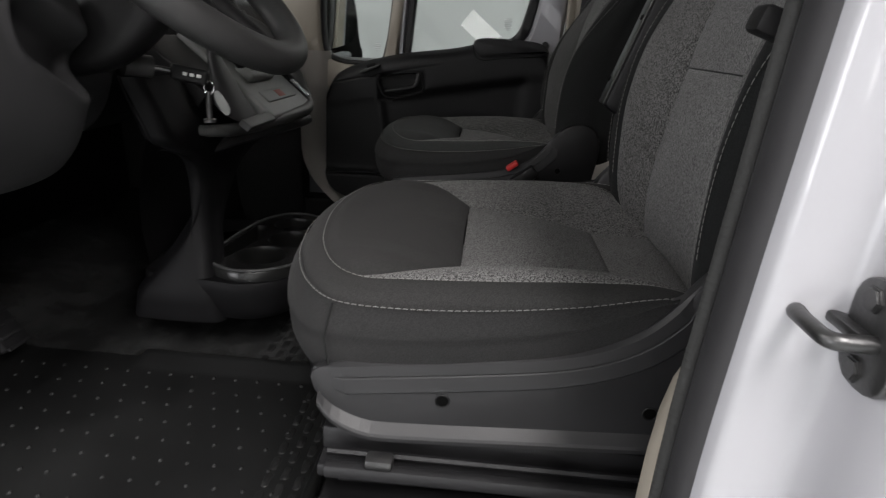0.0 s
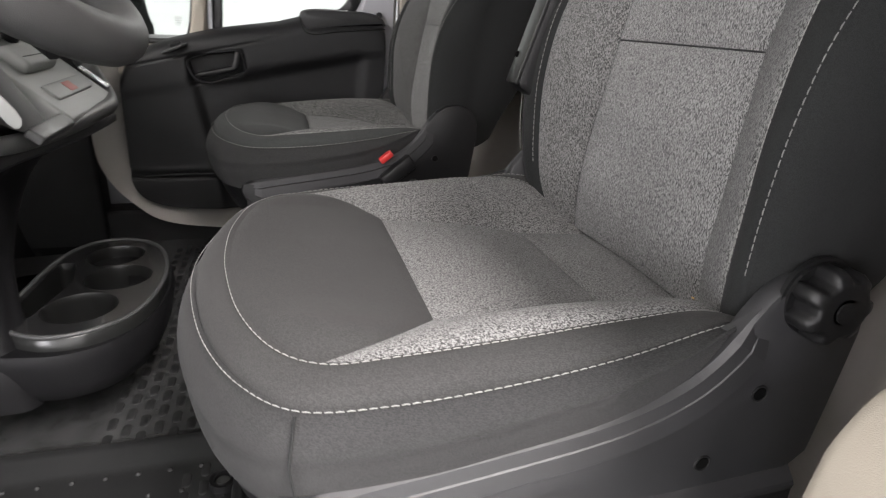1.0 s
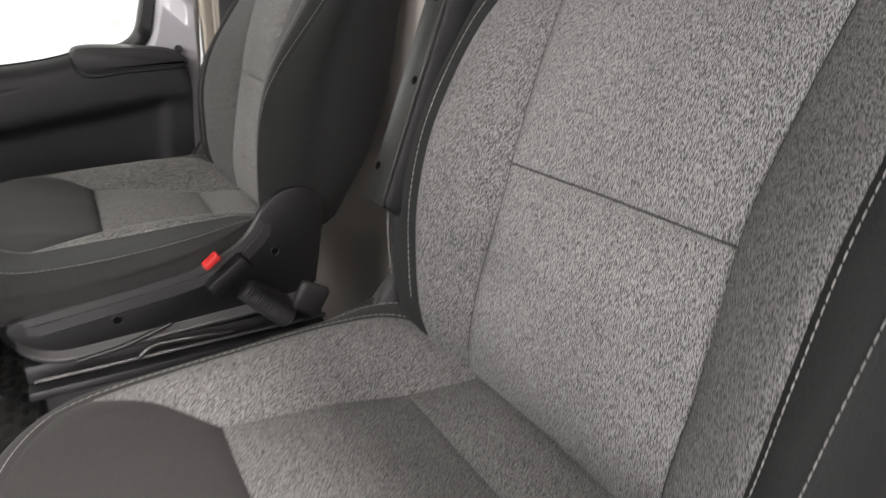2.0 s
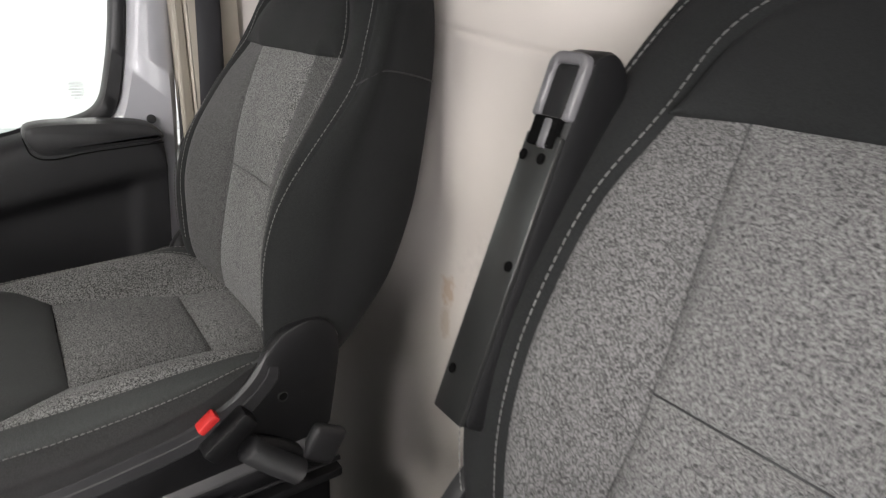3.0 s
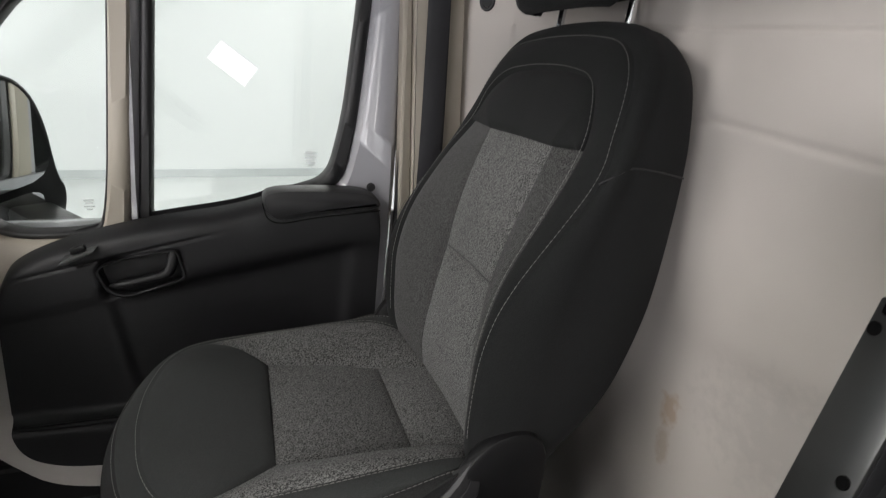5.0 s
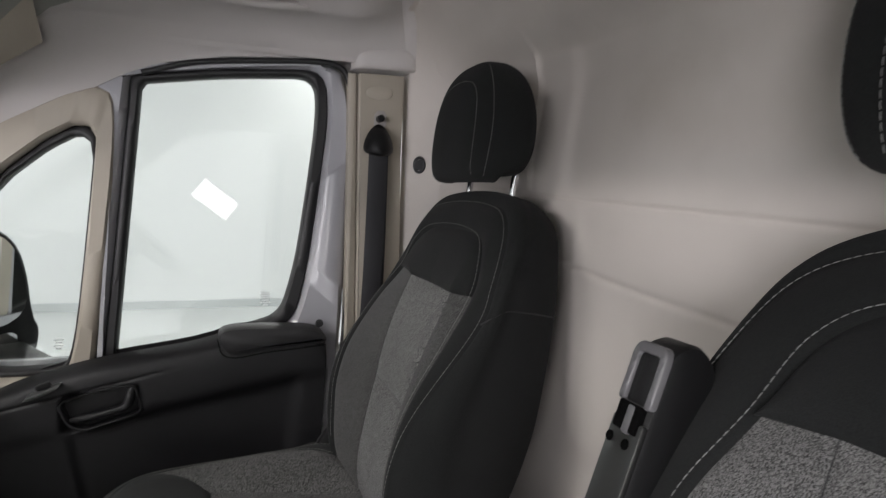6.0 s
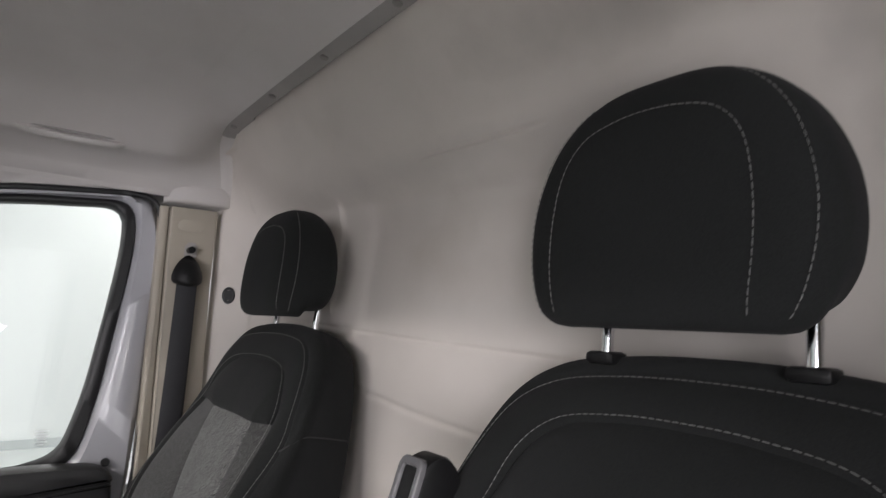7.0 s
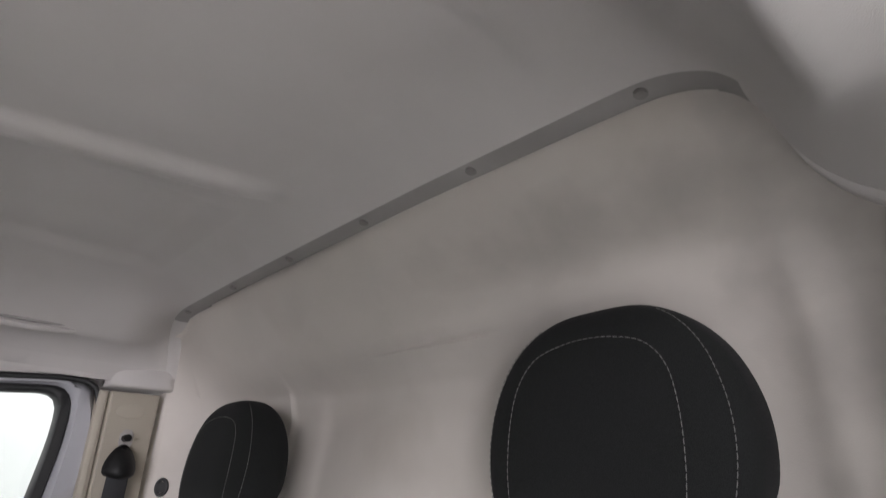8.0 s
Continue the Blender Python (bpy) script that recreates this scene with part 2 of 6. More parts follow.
YELLOW = material("yellow_label", (0.55, 0.50, 0.08), 0.6, vary=0.04)
CLIP = material("dull_grey_clip", (0.22, 0.21, 0.20), 0.6, vary=0.1, scale=30)
LINER_EDGE = material("grey_edge_strip", (0.30, 0.285, 0.275), 0.7, vary=0.08, scale=9, bump=0.2, bump_scale=900)
PAINT = material("white_car_paint", (0.37, 0.37, 0.39), 0.22, vary=0.02, scale=3, coat=0.6, rough_vary=0.05)
CHROME = material("polished_steel", (0.75, 0.75, 0.77), 0.12, 1.0, vary=0.03, scale=30, rough_vary=0.04)
STEEL_DARK = material("oiled_dark_steel", (0.10, 0.10, 0.10), 0.35, 0.8, vary=0.3, scale=30, bump=0.2, bump_scale=500)
RAIL = material("greasy_black_rail", (0.016, 0.016, 0.017), 0.42, 0.3, vary=0.25, scale=25, bump=0.2, bump_scale=500)
RED = material("red_release_plastic", (0.42, 0.022, 0.020), 0.4, vary=0.06, scale=20)
WEBBING = material("black_belt_webbing", (0.022, 0.022, 0.025), 0.7, vary=0.1, scale=20, bump=0.5, bump_scale=1200)
PAPER = material("white_paper", (0.75, 0.75, 0.74), 0.7, vary=0.04, scale=10)
PRINT = material("grey_print", (0.22, 0.25, 0.25), 0.7, vary=0.05)
WALL = material("white_hall_wall", (0.43, 0.445, 0.445), 0.8, vary=0.02, scale=0.6)
SKIRT = material("grey_wall_skirting", (0.30, 0.32, 0.32), 0.6, vary=0.08, scale=2)
GROUND = material("painted_concrete", (0.42, 0.44, 0.44), 0.4, vary=0.08, scale=1.2, bump=0.1, bump_scale=60)
CRUMB = material("tan_crumb", (0.45, 0.27, 0.10), 0.8, vary=0.2, scale=80)
GLASS = glass_material("clear_window_glass")
MIRROR = material("mirror_silver", (0.92, 0.93, 0.93), 0.02, 1.0, vary=0.0, rough_vary=0.0)
LAMP = bpy.data.materials.new("lit_panel")
LAMP.use_nodes = True
LAMP.node_tree.nodes["Principled BSDF"].inputs["Emission Color"].default_value = (1, 0.98, 0.95, 1)
LAMP.node_tree.nodes["Principled BSDF"].inputs["Emission Strength"].default_value = 9.0


# ---- mesh helpers ----
def thing(name, label, category, group="", kind=""):
    """An Empty that carries the parts of one thing."""
    return tagged(new(name), label, category, group, kind)


def mesh_from(name, verts, faces, mat, smooth=True):
    me = bpy.data.meshes.new(name)
    me.from_pydata([tuple(map(float, v)) for v in verts], [], faces)
    me.materials.append(mat)
    if smooth:
        me.polygons.foreach_set("use_smooth", [True] * len(me.polygons))
    me.update()
    return me


def part(name, geo, mat, parent=None, label="", smooth=True):
    """One mesh object from a bmesh or (verts, faces), under a thing or a part."""
    if isinstance(geo, bmesh.types.BMesh):
        me = bpy.data.meshes.new(name)
        geo.normal_update()
        geo.to_mesh(me)
        geo.free()
        me.materials.append(mat)
        if smooth:
            me.polygons.foreach_set("use_smooth", [True] * len(me.polygons))
            me.set_sharp_from_angle(angle=radians(38))
    else:
        me = mesh_from(name, geo[0], geo[1], mat, smooth)
        if smooth:
            me.set_sharp_from_angle(angle=radians(50))
    ob = new(name, me)
    if parent is not None:
        ob.parent = parent
    if label:
        ob["label"] = label
    return ob


def join(*geos):
    verts, faces = [], []
    for v, f in geos:
        k = len(verts)
        verts += [tuple(p) for p in v]
        faces += [[i + k for i in q] for q in f]
    return verts, faces


def grid(rows, close_u=False, flip=False):
    """A sheet from rows of points."""
    rows = np.asarray(rows, float)
    nu, nv = rows.shape[:2]
    faces = []
    for i in range(nu - 1):
        for j in range(nv if close_u else nv - 1):
            a, b = i * nv + j, i * nv + (j + 1) % nv
            q = [a, b, b + nv, a + nv]
            faces.append(q[::-1] if flip else q)
    return rows.reshape(-1, 3), faces


def curve(points, n, closed=False):
    """Catmull-Rom through the points, n samples at even steps."""
    p = np.asarray(points, float)
    if closed:
        p = np.vstack([p[-1], p, p[:2]])
    else:
        p = np.vstack([2 * p[0] - p[1], p, 2 * p[-1] - p[-2]])
    out = []
    for k in range(1, len(p) - 2):
        for t in np.linspace(0, 1, 16, endpoint=False):
            a, b, c, d = p[k - 1:k + 3]
            out.append(0.5 * (2 * b + (c - a) * t + (2 * a - 5 * b + 4 * c - d) * t * t + (3 * b - a - 3 * c + d) * t ** 3))
    out.append(p[-2])
    return even(out, n)


def even(points, n):
    """n samples at even steps along a polyline."""
    q = np.asarray(points, float)
    s = np.r_[0, np.cumsum(np.linalg.norm(np.diff(q, axis=0), axis=1))]
    return np.stack([np.interp(np.linspace(0, s[-1], n), s, q[:, i]) for i in range(q.shape[1])], 1)


def coons(c0, c1, d0, d1, puff=0.0, way=(0, 0, 1), power=0.5):
    """Patch between c0 (v=0) and c1 (v=1), with ends d0 (u=0) and d1 (u=1), padded outward like stuffing."""
    c0, c1, d0, d1 = (np.asarray(c, float) for c in (c0, c1, d0, d1))
    u, v = np.linspace(0, 1, len(c0))[None, :, None], np.linspace(0, 1, len(d0))[:, None, None]
    s = (1 - v) * c0[None] + v * c1[None] + (1 - u) * d0[:, None] + u * d1[:, None]
    s = s - ((1 - u) * (1 - v) * c0[0] + u * (1 - v) * c0[-1] + (1 - u) * v * c1[0] + u * v * c1[-1])
    w = (np.sin(np.pi * u).clip(0) * np.sin(np.pi * v).clip(0)) ** power
    return s + puff * w * np.asarray(way, float)


def loft(a, b, n, puff=0.0, way=(0, 0, 1), power=0.5):
    """Band from curve a to curve b with n rows, padded outward."""
    a, b = np.asarray(a, float), np.asarray(b, float)
    t = np.linspace(0, 1, n)[:, None, None]
    w = np.asarray(way, float)
    return (1 - t) * a[None] + t * b[None] + puff * np.sin(np.pi * t).clip(0) ** power * (w if w.ndim == 1 else w[None])


def tube(points, radius, sides=8, caps=True, closed=False):
    """A round bar along a polyline; radius may be a list."""
    p = np.asarray(points, float)
    n = len(p)
    rad = np.broadcast_to(np.asarray(radius, float), (n,))
    tan = np.gradient(p, axis=0)
    if closed:
        tan = np.roll(p, -1, 0) - np.roll(p, 1, 0)
    tan /= np.linalg.norm(tan, axis=1)[:, None] + 1e-12
    ref = np.array([0.0, 0, 1]) if abs(tan[0, 2]) < 0.9 else np.array([1.0, 0, 0])
    rings = []
    for k in range(n):
        side = np.cross(tan[k], ref)
        side /= np.linalg.norm(side) + 1e-12
        up = np.cross(side, tan[k])
        ref = up
        a = np.linspace(0, 2 * np.pi, sides, endpoint=False)
        rings.append(p[k] + rad[k] * (np.cos(a)[:, None] * side + np.sin(a)[:, None] * up))
    if closed:
        rings.append(rings[0])
    v, f = grid(rings, close_u=True)
    if caps and not closed:
        f += [list(range(sides))[::-1], [(n - 1) * sides + k for k in range(sides)]]
    return v, f


def box(size, at=(0, 0, 0), bevel=0.004, segments=2, turn=None):
    bm = bmesh.new()
    bmesh.ops.create_cube(bm, size=1)
    bmesh.ops.scale(bm, vec=size, verts=bm.verts)
    if bevel:
        bmesh.ops.bevel(bm, geom=bm.edges[:], offset=bevel, segments=segments, affect="EDGES", profile=0.5)
    m = pose(*at) if turn is None else pose(*at, *turn)
    bmesh.ops.transform(bm, matrix=m, verts=bm.verts)
    return bm


def disc(radius, depth, at, turn=(0, 0, 0), sides=24, bevel=0.002):
    bm = bmesh.new()
    bmesh.ops.create_cone(bm, cap_ends=True, segments=sides, radius1=radius, radius2=radius, depth=depth)
    if bevel:
        bmesh.ops.bevel(bm, geom=[e for e in bm.edges if len(e.link_faces) == 2 and any(len(q.verts) > 4 for q in e.link_faces)], offset=bevel, segments=2, affect="EDGES")
    bmesh.ops.transform(bm, matrix=pose(*at, *turn), verts=bm.verts)
    return bm


def rounded(poly, times=2):
    """Corner-cut outline."""
    p = np.asarray(poly, float)
    for _ in range(times):
        q = np.roll(p, -1, 0)
        p = np.stack([0.75 * p + 0.25 * q, 0.25 * p + 0.75 * q], 1).reshape(-1, p.shape[1])
    return p


def slab(outline, axis, low, high, bevel=0.003):
    """A plate: outline of 2D points across an axis ("x" gives y, z; "y" gives x, z; "z" gives x, y), from low to high."""
    bm = bmesh.new()
    put = {"x": lambda a, b, c: (c, a, b), "y": lambda a, b, c: (a, c, b), "z": lambda a, b, c: (a, b, c)}[axis]
    vs = [bm.verts.new(put(a, b, low)) for a, b in outline]
    face = bm.faces.new(vs)
    ext = bmesh.ops.extrude_face_region(bm, geom=[face])
    moved = [g for g in ext["geom"] if isinstance(g, bmesh.types.BMVert)]
    bmesh.ops.translate(bm, vec=put(0, 0, high - low), verts=moved)
    bmesh.ops.recalc_face_normals(bm, faces=bm.faces)
    if bevel:
        rim = [e for e in bm.edges if any(len(q.verts) == len(outline) for q in e.link_faces)]
        bmesh.ops.bevel(bm, geom=rim, offset=bevel, segments=2, affect="EDGES", profile=0.5)
    return bm


def star(outline, centre, n):
    """Outline sampled at n even angles about a centre."""
    p = np.asarray(outline, float) - centre
    p = even(np.vstack([p, p[:1]]), 1200)
    ang = np.unwrap(np.arctan2(p[:, 1], p[:, 0]))
    if ang[-1] < ang[0]:
        p, ang = p[::-1], ang[::-1]
    want = np.linspace(0, 2 * np.pi, n, endpoint=False)
    base = (want - ang[0]) % (2 * np.pi) + ang[0]
    rad = np.interp(base, ang, np.hypot(p[:, 0], p[:, 1]))
    return np.stack([np.cos(want), np.sin(want)], 1) * rad[:, None] + centre


def ring(outer, inner, axis, low, high, n=96, ease=0.004):
    """A frame between two outlines, with thickness and eased edges."""
    c = np.asarray(inner, float).mean(0)
    o, i = star(outer, c, n), star(inner, c, n)
    d = (o - i) / (np.linalg.norm(o - i, axis=1)[:, None] + 1e-9)
    loops = [(i, high), (i, low + ease), (i + d * ease, low), (o - d * ease, low), (o, low + ease), (o, high)]
    put = {"x": lambda p, c: np.c_[np.full(n, c), p[:, 0], p[:, 1]], "y": lambda p, c: np.c_[p[:, 0], np.full(n, c), p[:, 1]], "z": lambda p, c: np.c_[p[:, 0], p[:, 1], np.full(n, c)]}[axis]
    rows = [put(p, c) for p, c in loops]
    return grid(rows + rows[:1], close_u=True)


def stitches(path, length=0.0058, gap=0.0018, radius=0.00055, lift=(0, 0, 0.0008)):
    """A row of short thread stitches along a path."""
    q = even(path, 600)
    s = np.r_[0, np.cumsum(np.linalg.norm(np.diff(q, axis=0), axis=1))]
    lift = np.asarray(lift, float)
    out = []
    t = 0.0
    while t + length < s[-1]:
        a, b, c = (np.array([np.interp(t + f * length, s, q[:, k]) for k in range(3)]) + lift * h for f, h in ((0, 0.35), (0.5, 0.7), (1, 0.35)))
        out.append(tube([a, b, c], [radius * 0.7, radius, radius * 0.7], 5))
        t += length + gap
    return join(*out)


def fillet(points, steps=6):
    """Outline with each corner rounded by its own radius: rows of (a, b, radius)."""
    p = [np.array(q[:2], float) for q in points]
    out = []
    for k, (_, _, r) in enumerate(points):
        a, b, c = p[k - 1], p[k], p[(k + 1) % len(p)]
        u, v = (a - b) / np.linalg.norm(a - b), (c - b) / np.linalg.norm(c - b)
        d = min(r, 0.48 * np.linalg.norm(a - b), 0.48 * np.linalg.norm(c - b))
        for t in np.linspace(0, 1, steps):
            out.append((1 - t) ** 2 * (b + u * d) + 2 * t * (1 - t) * b + t * t * (b + v * d))
    return np.array(out)


# ---- the hall round the van ----
def sheet_box(name, lo, hi, mat, label, bevel=0.0, category="wall"):
    ob = part(name, box([b - a for a, b in zip(lo, hi)], [(a + b) / 2 for a, b in zip(lo, hi)], bevel), mat, None, "", False)
    return tagged(ob, label, category, kind="structure")


sheet_box("ground", (-40, -40, HALL_Z - 0.3), (40, 40, HALL_Z), GROUND, "smooth light grey painted concrete hall floor", category="floor")
sheet_box("wall_east", (-12, 7.9, HALL_Z), (12, 8.1, HALL_TOP), WALL, "plain white hall wall behind the passenger side")
sheet_box("wall_west", (-12, -8.2, HALL_Z), (12, -8.0, HALL_TOP), WALL, "plain white hall wall behind the driver side")
sheet_box("wall_front", (-12.2, -8.2, HALL_Z), (-12, 8.1, HALL_TOP), WALL, "plain white hall wall ahead of the van")
# Unseen frame, added round the fill lamp; no gate is known here.
gate = thing("fill_lamp_surround", "white frame added round the fill lamp on the hall wall, out of view", "gate", kind="structure")
part("fill_lamp_frame", ring([(-11.45, HALL_Z), (-4.55, HALL_Z), (-4.55, 2.75), (-11.45, 2.75)], [(-11.2, HALL_Z + 0.02), (-4.8, HALL_Z + 0.02), (-4.8, 2.5), (-11.2, 2.5)], "y", -8.0, -7.88, 64, 0.01), PAINT, gate)
sheet_box("wall_back", (12, -8.2, HALL_Z), (12.2, 8.1, HALL_TOP), WALL, "plain white hall wall behind the van")
sheet_box("hall_ceiling", (-12.2, -8.2, HALL_TOP), (12.2, 8.1, HALL_TOP + 0.2), WALL, "plain white hall ceiling with added lit panels", category="ceiling")
sheet_box("baseboard", (-12, 7.885, HALL_Z), (12, 7.9, HALL_Z + 0.11), SKIRT, "grey skirting along the foot of the white hall wall", category="baseboard")
# Glowing panels added above the fill lamps, out of view.
for lx, ly, watts in PANELS:
    lamp = thing("added_ceiling_light", "long white ceiling light panel, switched on, added out of view", "light", "hall lights")
    part("diffuser", box((0.9, 3.0, 0.03), (lx, ly, HALL_TOP - 0.05), 0.004), LAMP, lamp, "lit white diffuser")
    part("frame", ring([(lx - .5, ly - 1.55), (lx + .5, ly - 1.55), (lx + .5, ly + 1.55), (lx - .5, ly + 1.55)], [(lx - .45, ly - 1.5), (lx + .45, ly - 1.5), (lx + .45, ly + 1.5), (lx - .45, ly + 1.5)], "z", HALL_TOP - 0.07, HALL_TOP, 64), PAINT, lamp)

wall_lamp = thing("wall_light", "lit white panel low on the hall wall", "light", "hall lights")
part("diffuser", box((0.66, 0.03, 0.34), (-0.14, -7.97, 0.80), 0.004, 2, (0, 38, 0)), LAMP, wall_lamp, "lit white diffuser")
part("frame", box((0.72, 0.02, 0.40), (-0.14, -7.99, 0.80), 0.004, 2, (0, 38, 0)), PAINT, wall_lamp)

# ---- van shell ----
# cab floor with a rubber mat
sheet_box("floor", (-1.25, -0.93, -0.12), (0.36, 0.93, -0.012), PLASTIC, "black cab floor pan under the rubber mat", 0.004, "floor")
sheet_box("floor_rear", (0.36, -0.93, -0.50), (0.72, 0.93, -0.42), PLASTIC, "black sunken floor pan behind the seats", 0.004, "floor")
sheet_box("floor_step", (0.30, -0.93, -0.46), (0.359, 0.93, -0.121), PLASTIC, "black step in the cab floor behind the seats", 0.004, "floor")


COVE = curve([(0.50, 0.0), (0.58, -0.010), (0.65, -0.036), (0.71, -0.078), (0.755, -0.112), (0.772, -0.118), (0.790, -0.117), (0.825, -0.124), (0.858, -0.142), (0.880, -0.172), (0.890, -0.20)], 120)


def headliner_z(x, y):
    a = abs(y)
    if y > 0:
        drop = float(np.interp(a, COVE[:, 0], -COVE[:, 1]))
    else:
        t = min(1, max(0, (a - 0.54) / 0.16))
        drop = 0.19 * t * t * (1.5 - 0.5 * t)
    z = 1.535 - 0.02 * (a / 0.8) ** 2 - drop
    z -= 0.018 * math.exp(-((y - 0.055 - 0.2 * (0.37 - x)) / 0.028) ** 4) * min(1, max(0, (0.36 - x) / 0.08))
    z += 0.010 * min(1, max(0, (0.30 - abs(x - 0.02)) / 0.05)) * min(1, max(0, (0.20 - abs(y - 0.36)) / 0.04))
    z -= 0.010 * min(1, max(0, (-0.43 - y) / 0.03)) * min(1, max(0, (0.40 - x) / 0.06))
    z -= 0.16 * max(0, (-0.22 - x) / 0.2) ** 2
    return z


# line where headliner and bulkhead meet, from the driver pillar across to the passenger pillar;
# KNOTS are the widths across the headliner that run out at these points
KNOTS = [-0.885, -0.80, -0.74, -0.70, -0.67, -0.64, -0.605, -0.57, -0.53, -0.46, -0.20, 0.10, 0.40, 0.58, 0.66, 0.715, 0.755, 0.79, 0.82, 0.85, 0.872, 0.885]
MEET = [(0.552, -0.705, 1.316), (0.545, -0.679, 1.333), (0.529, -0.655, 1.356), (0.506, -0.640, 1.384), (0.477, -0.630, 1.421), (0.465, -0.616, 1.443), (0.458, -0.590, 1.457), (0.454, -0.562, 1.465), (0.453, -0.530, 1.469), (0.452, -0.460, 1.471), (0.453, -0.20, 1.479), (0.456, 0.10, 1.484), (0.459, 0.40, 1.487), (0.461, 0.60, 1.486), (0.462, 0.700, 1.485), (0.464, 0.752, 1.477), (0.471, 0.790, 1.461), (0.482, 0.824, 1.438), (0.491, 0.845, 1.408), (0.497, 0.855, 1.368), (0.498, 0.861, 1.335), (0.497, 0.868, 1.316)]
DRAWN = [(-0.02, 0.004, 0.01)] * 4 + [(-0.026, 0.0, 0.008)] * 3 + [(-0.033, 0.0, 0.004)] * 8 + [(-0.032, 0.002, 0.0), (-0.030, 0.004, -0.002), (-0.028, 0.006, -0.002), (-0.026, 0.006, 0.0), (-0.024, 0.005, 0.0), (-0.022, 0.004, 0.0), (-0.022, 0.003, 0.0)]


def along(table, y):
    """A value of the rear edge at headliner width y, eased between the knots."""
    t = np.array(table, float)
    return np.mean([[np.interp(y + d, KNOTS, t[:, i]) for i in range(3)] for d in np.linspace(-0.022, 0.022, 7)], axis=0)


ys = np.linspace(-0.885, 0.885, 200)
xs = np.r_[np.linspace(-0.42, 0.30, 64), np.linspace(0.31, 0.42, 22)]
meet = [along(MEET, y) for y in ys]
fold = [m + along(DRAWN, y) for m, y in zip(meet, ys)]
rows = []
for x in xs:
    w = min(1, max(0, (x - 0.315) / 0.105)) ** 2.0
    rows.append([(x + (q[0] - 0.42) * w, y + (q[1] - y) * w, headliner_z(x, y) * (1 - w) + q[2] * w) for y, q in zip(ys, fold)])
top = [[(x, y, headliner_z(x, y) + 0.06) for y in ys] for x in xs]
v1, f1 = grid(rows, flip=True)
v2, f2 = grid(top)
tagged(part("ceiling", join((v1, f1), (v2, f2)), LINER), "grey felt headliner with a pressed centre rib", "ceiling", kind="structure")

for s, nm in ((1, "passenger"), (-1, "driver")):
    rows = []
    for x in np.linspace(-0.46, 0.62, 40):
        zt = headliner_z(min(x, 0.385), 0.88) - 0.004
        zd = float(np.interp(x, [-0.46, -0.388, -0.33, -0.241, -0.149, -0.085, 0.047, 0.153, 0.315, 0.62], [0.99, 1.07, 1.12, 1.20, 1.255, 1.283, 1.311, 1.322, 1.334, 1.336]))
        rows.append([(x, s * 0.86, zt + 0.03), (x, s * 0.882, zt), (x, s * 0.897, (zt + zd) / 2 + 0.006), (x, s * 0.903, zd), (x, s * 0.925, zd - 0.004), (x, s * 0.985, zd + 0.02), (x, s * 0.99, zt + 0.10), (x, s * 0.86, zt + 0.12)])
    tagged(part("cant_rail_" + nm, grid(rows, flip=s > 0), LINER), "grey roof side trim over the door opening", "trim", kind="structure")
# Unseen roof panel, added to stop light leaking in behind the headliner.
sheet_box("roof", (-0.42, -0.96, 1.60), (0.76, 0.96, 1.63), PAINT, "white painted roof skin over the headliner, added to keep light out", 0.01, "roof")
# edge strip with clips where headliner and bulkhead meet
strip = thing("headliner_strip", "grey plastic strip with round clips along the headliner edge", "trim", kind="structure")
under = [m + (-0.0045, 0, -0.002) for m in meet]
behind = [m + ((-0.003, 0, 0.02) if abs(m[1]) < 0.60 else (0.03, 0, -0.001)) for m in meet]
strip_rows = [fold, [(q + u) / 2 - (0.001, 0, 0.0015) for q, u in zip(fold, under)], under, behind]
A, B = int(np.searchsorted(ys, -0.655)), int(np.searchsorted(ys, 0.722))
part("strip", grid([r[A:B] for r in strip_rows], flip=True), LINER_EDGE, strip)
part("strip_end", grid([r[:A + 1] for r in strip_rows], flip=True), LINER, strip, "felt-covered rounded strip end")
part("strip_end", grid([r[B - 1:] for r in strip_rows], flip=True), LINER, strip, "felt-covered rounded strip end")
for y in (-0.535, -0.288, -0.046, 0.193, 0.435, 0.655):
    x, y, z = along(MEET, y) + 0.62 * along(DRAWN, y)
    part("clip", disc(0.0078, 0.005, (x, y, z - 0.0028), (0, 180 + 8, 0), 20, 0.0012), CLIP, strip)


def soft(a, w):
    return 1 / (1 + math.exp(-max(-40, min(40, a / w))))


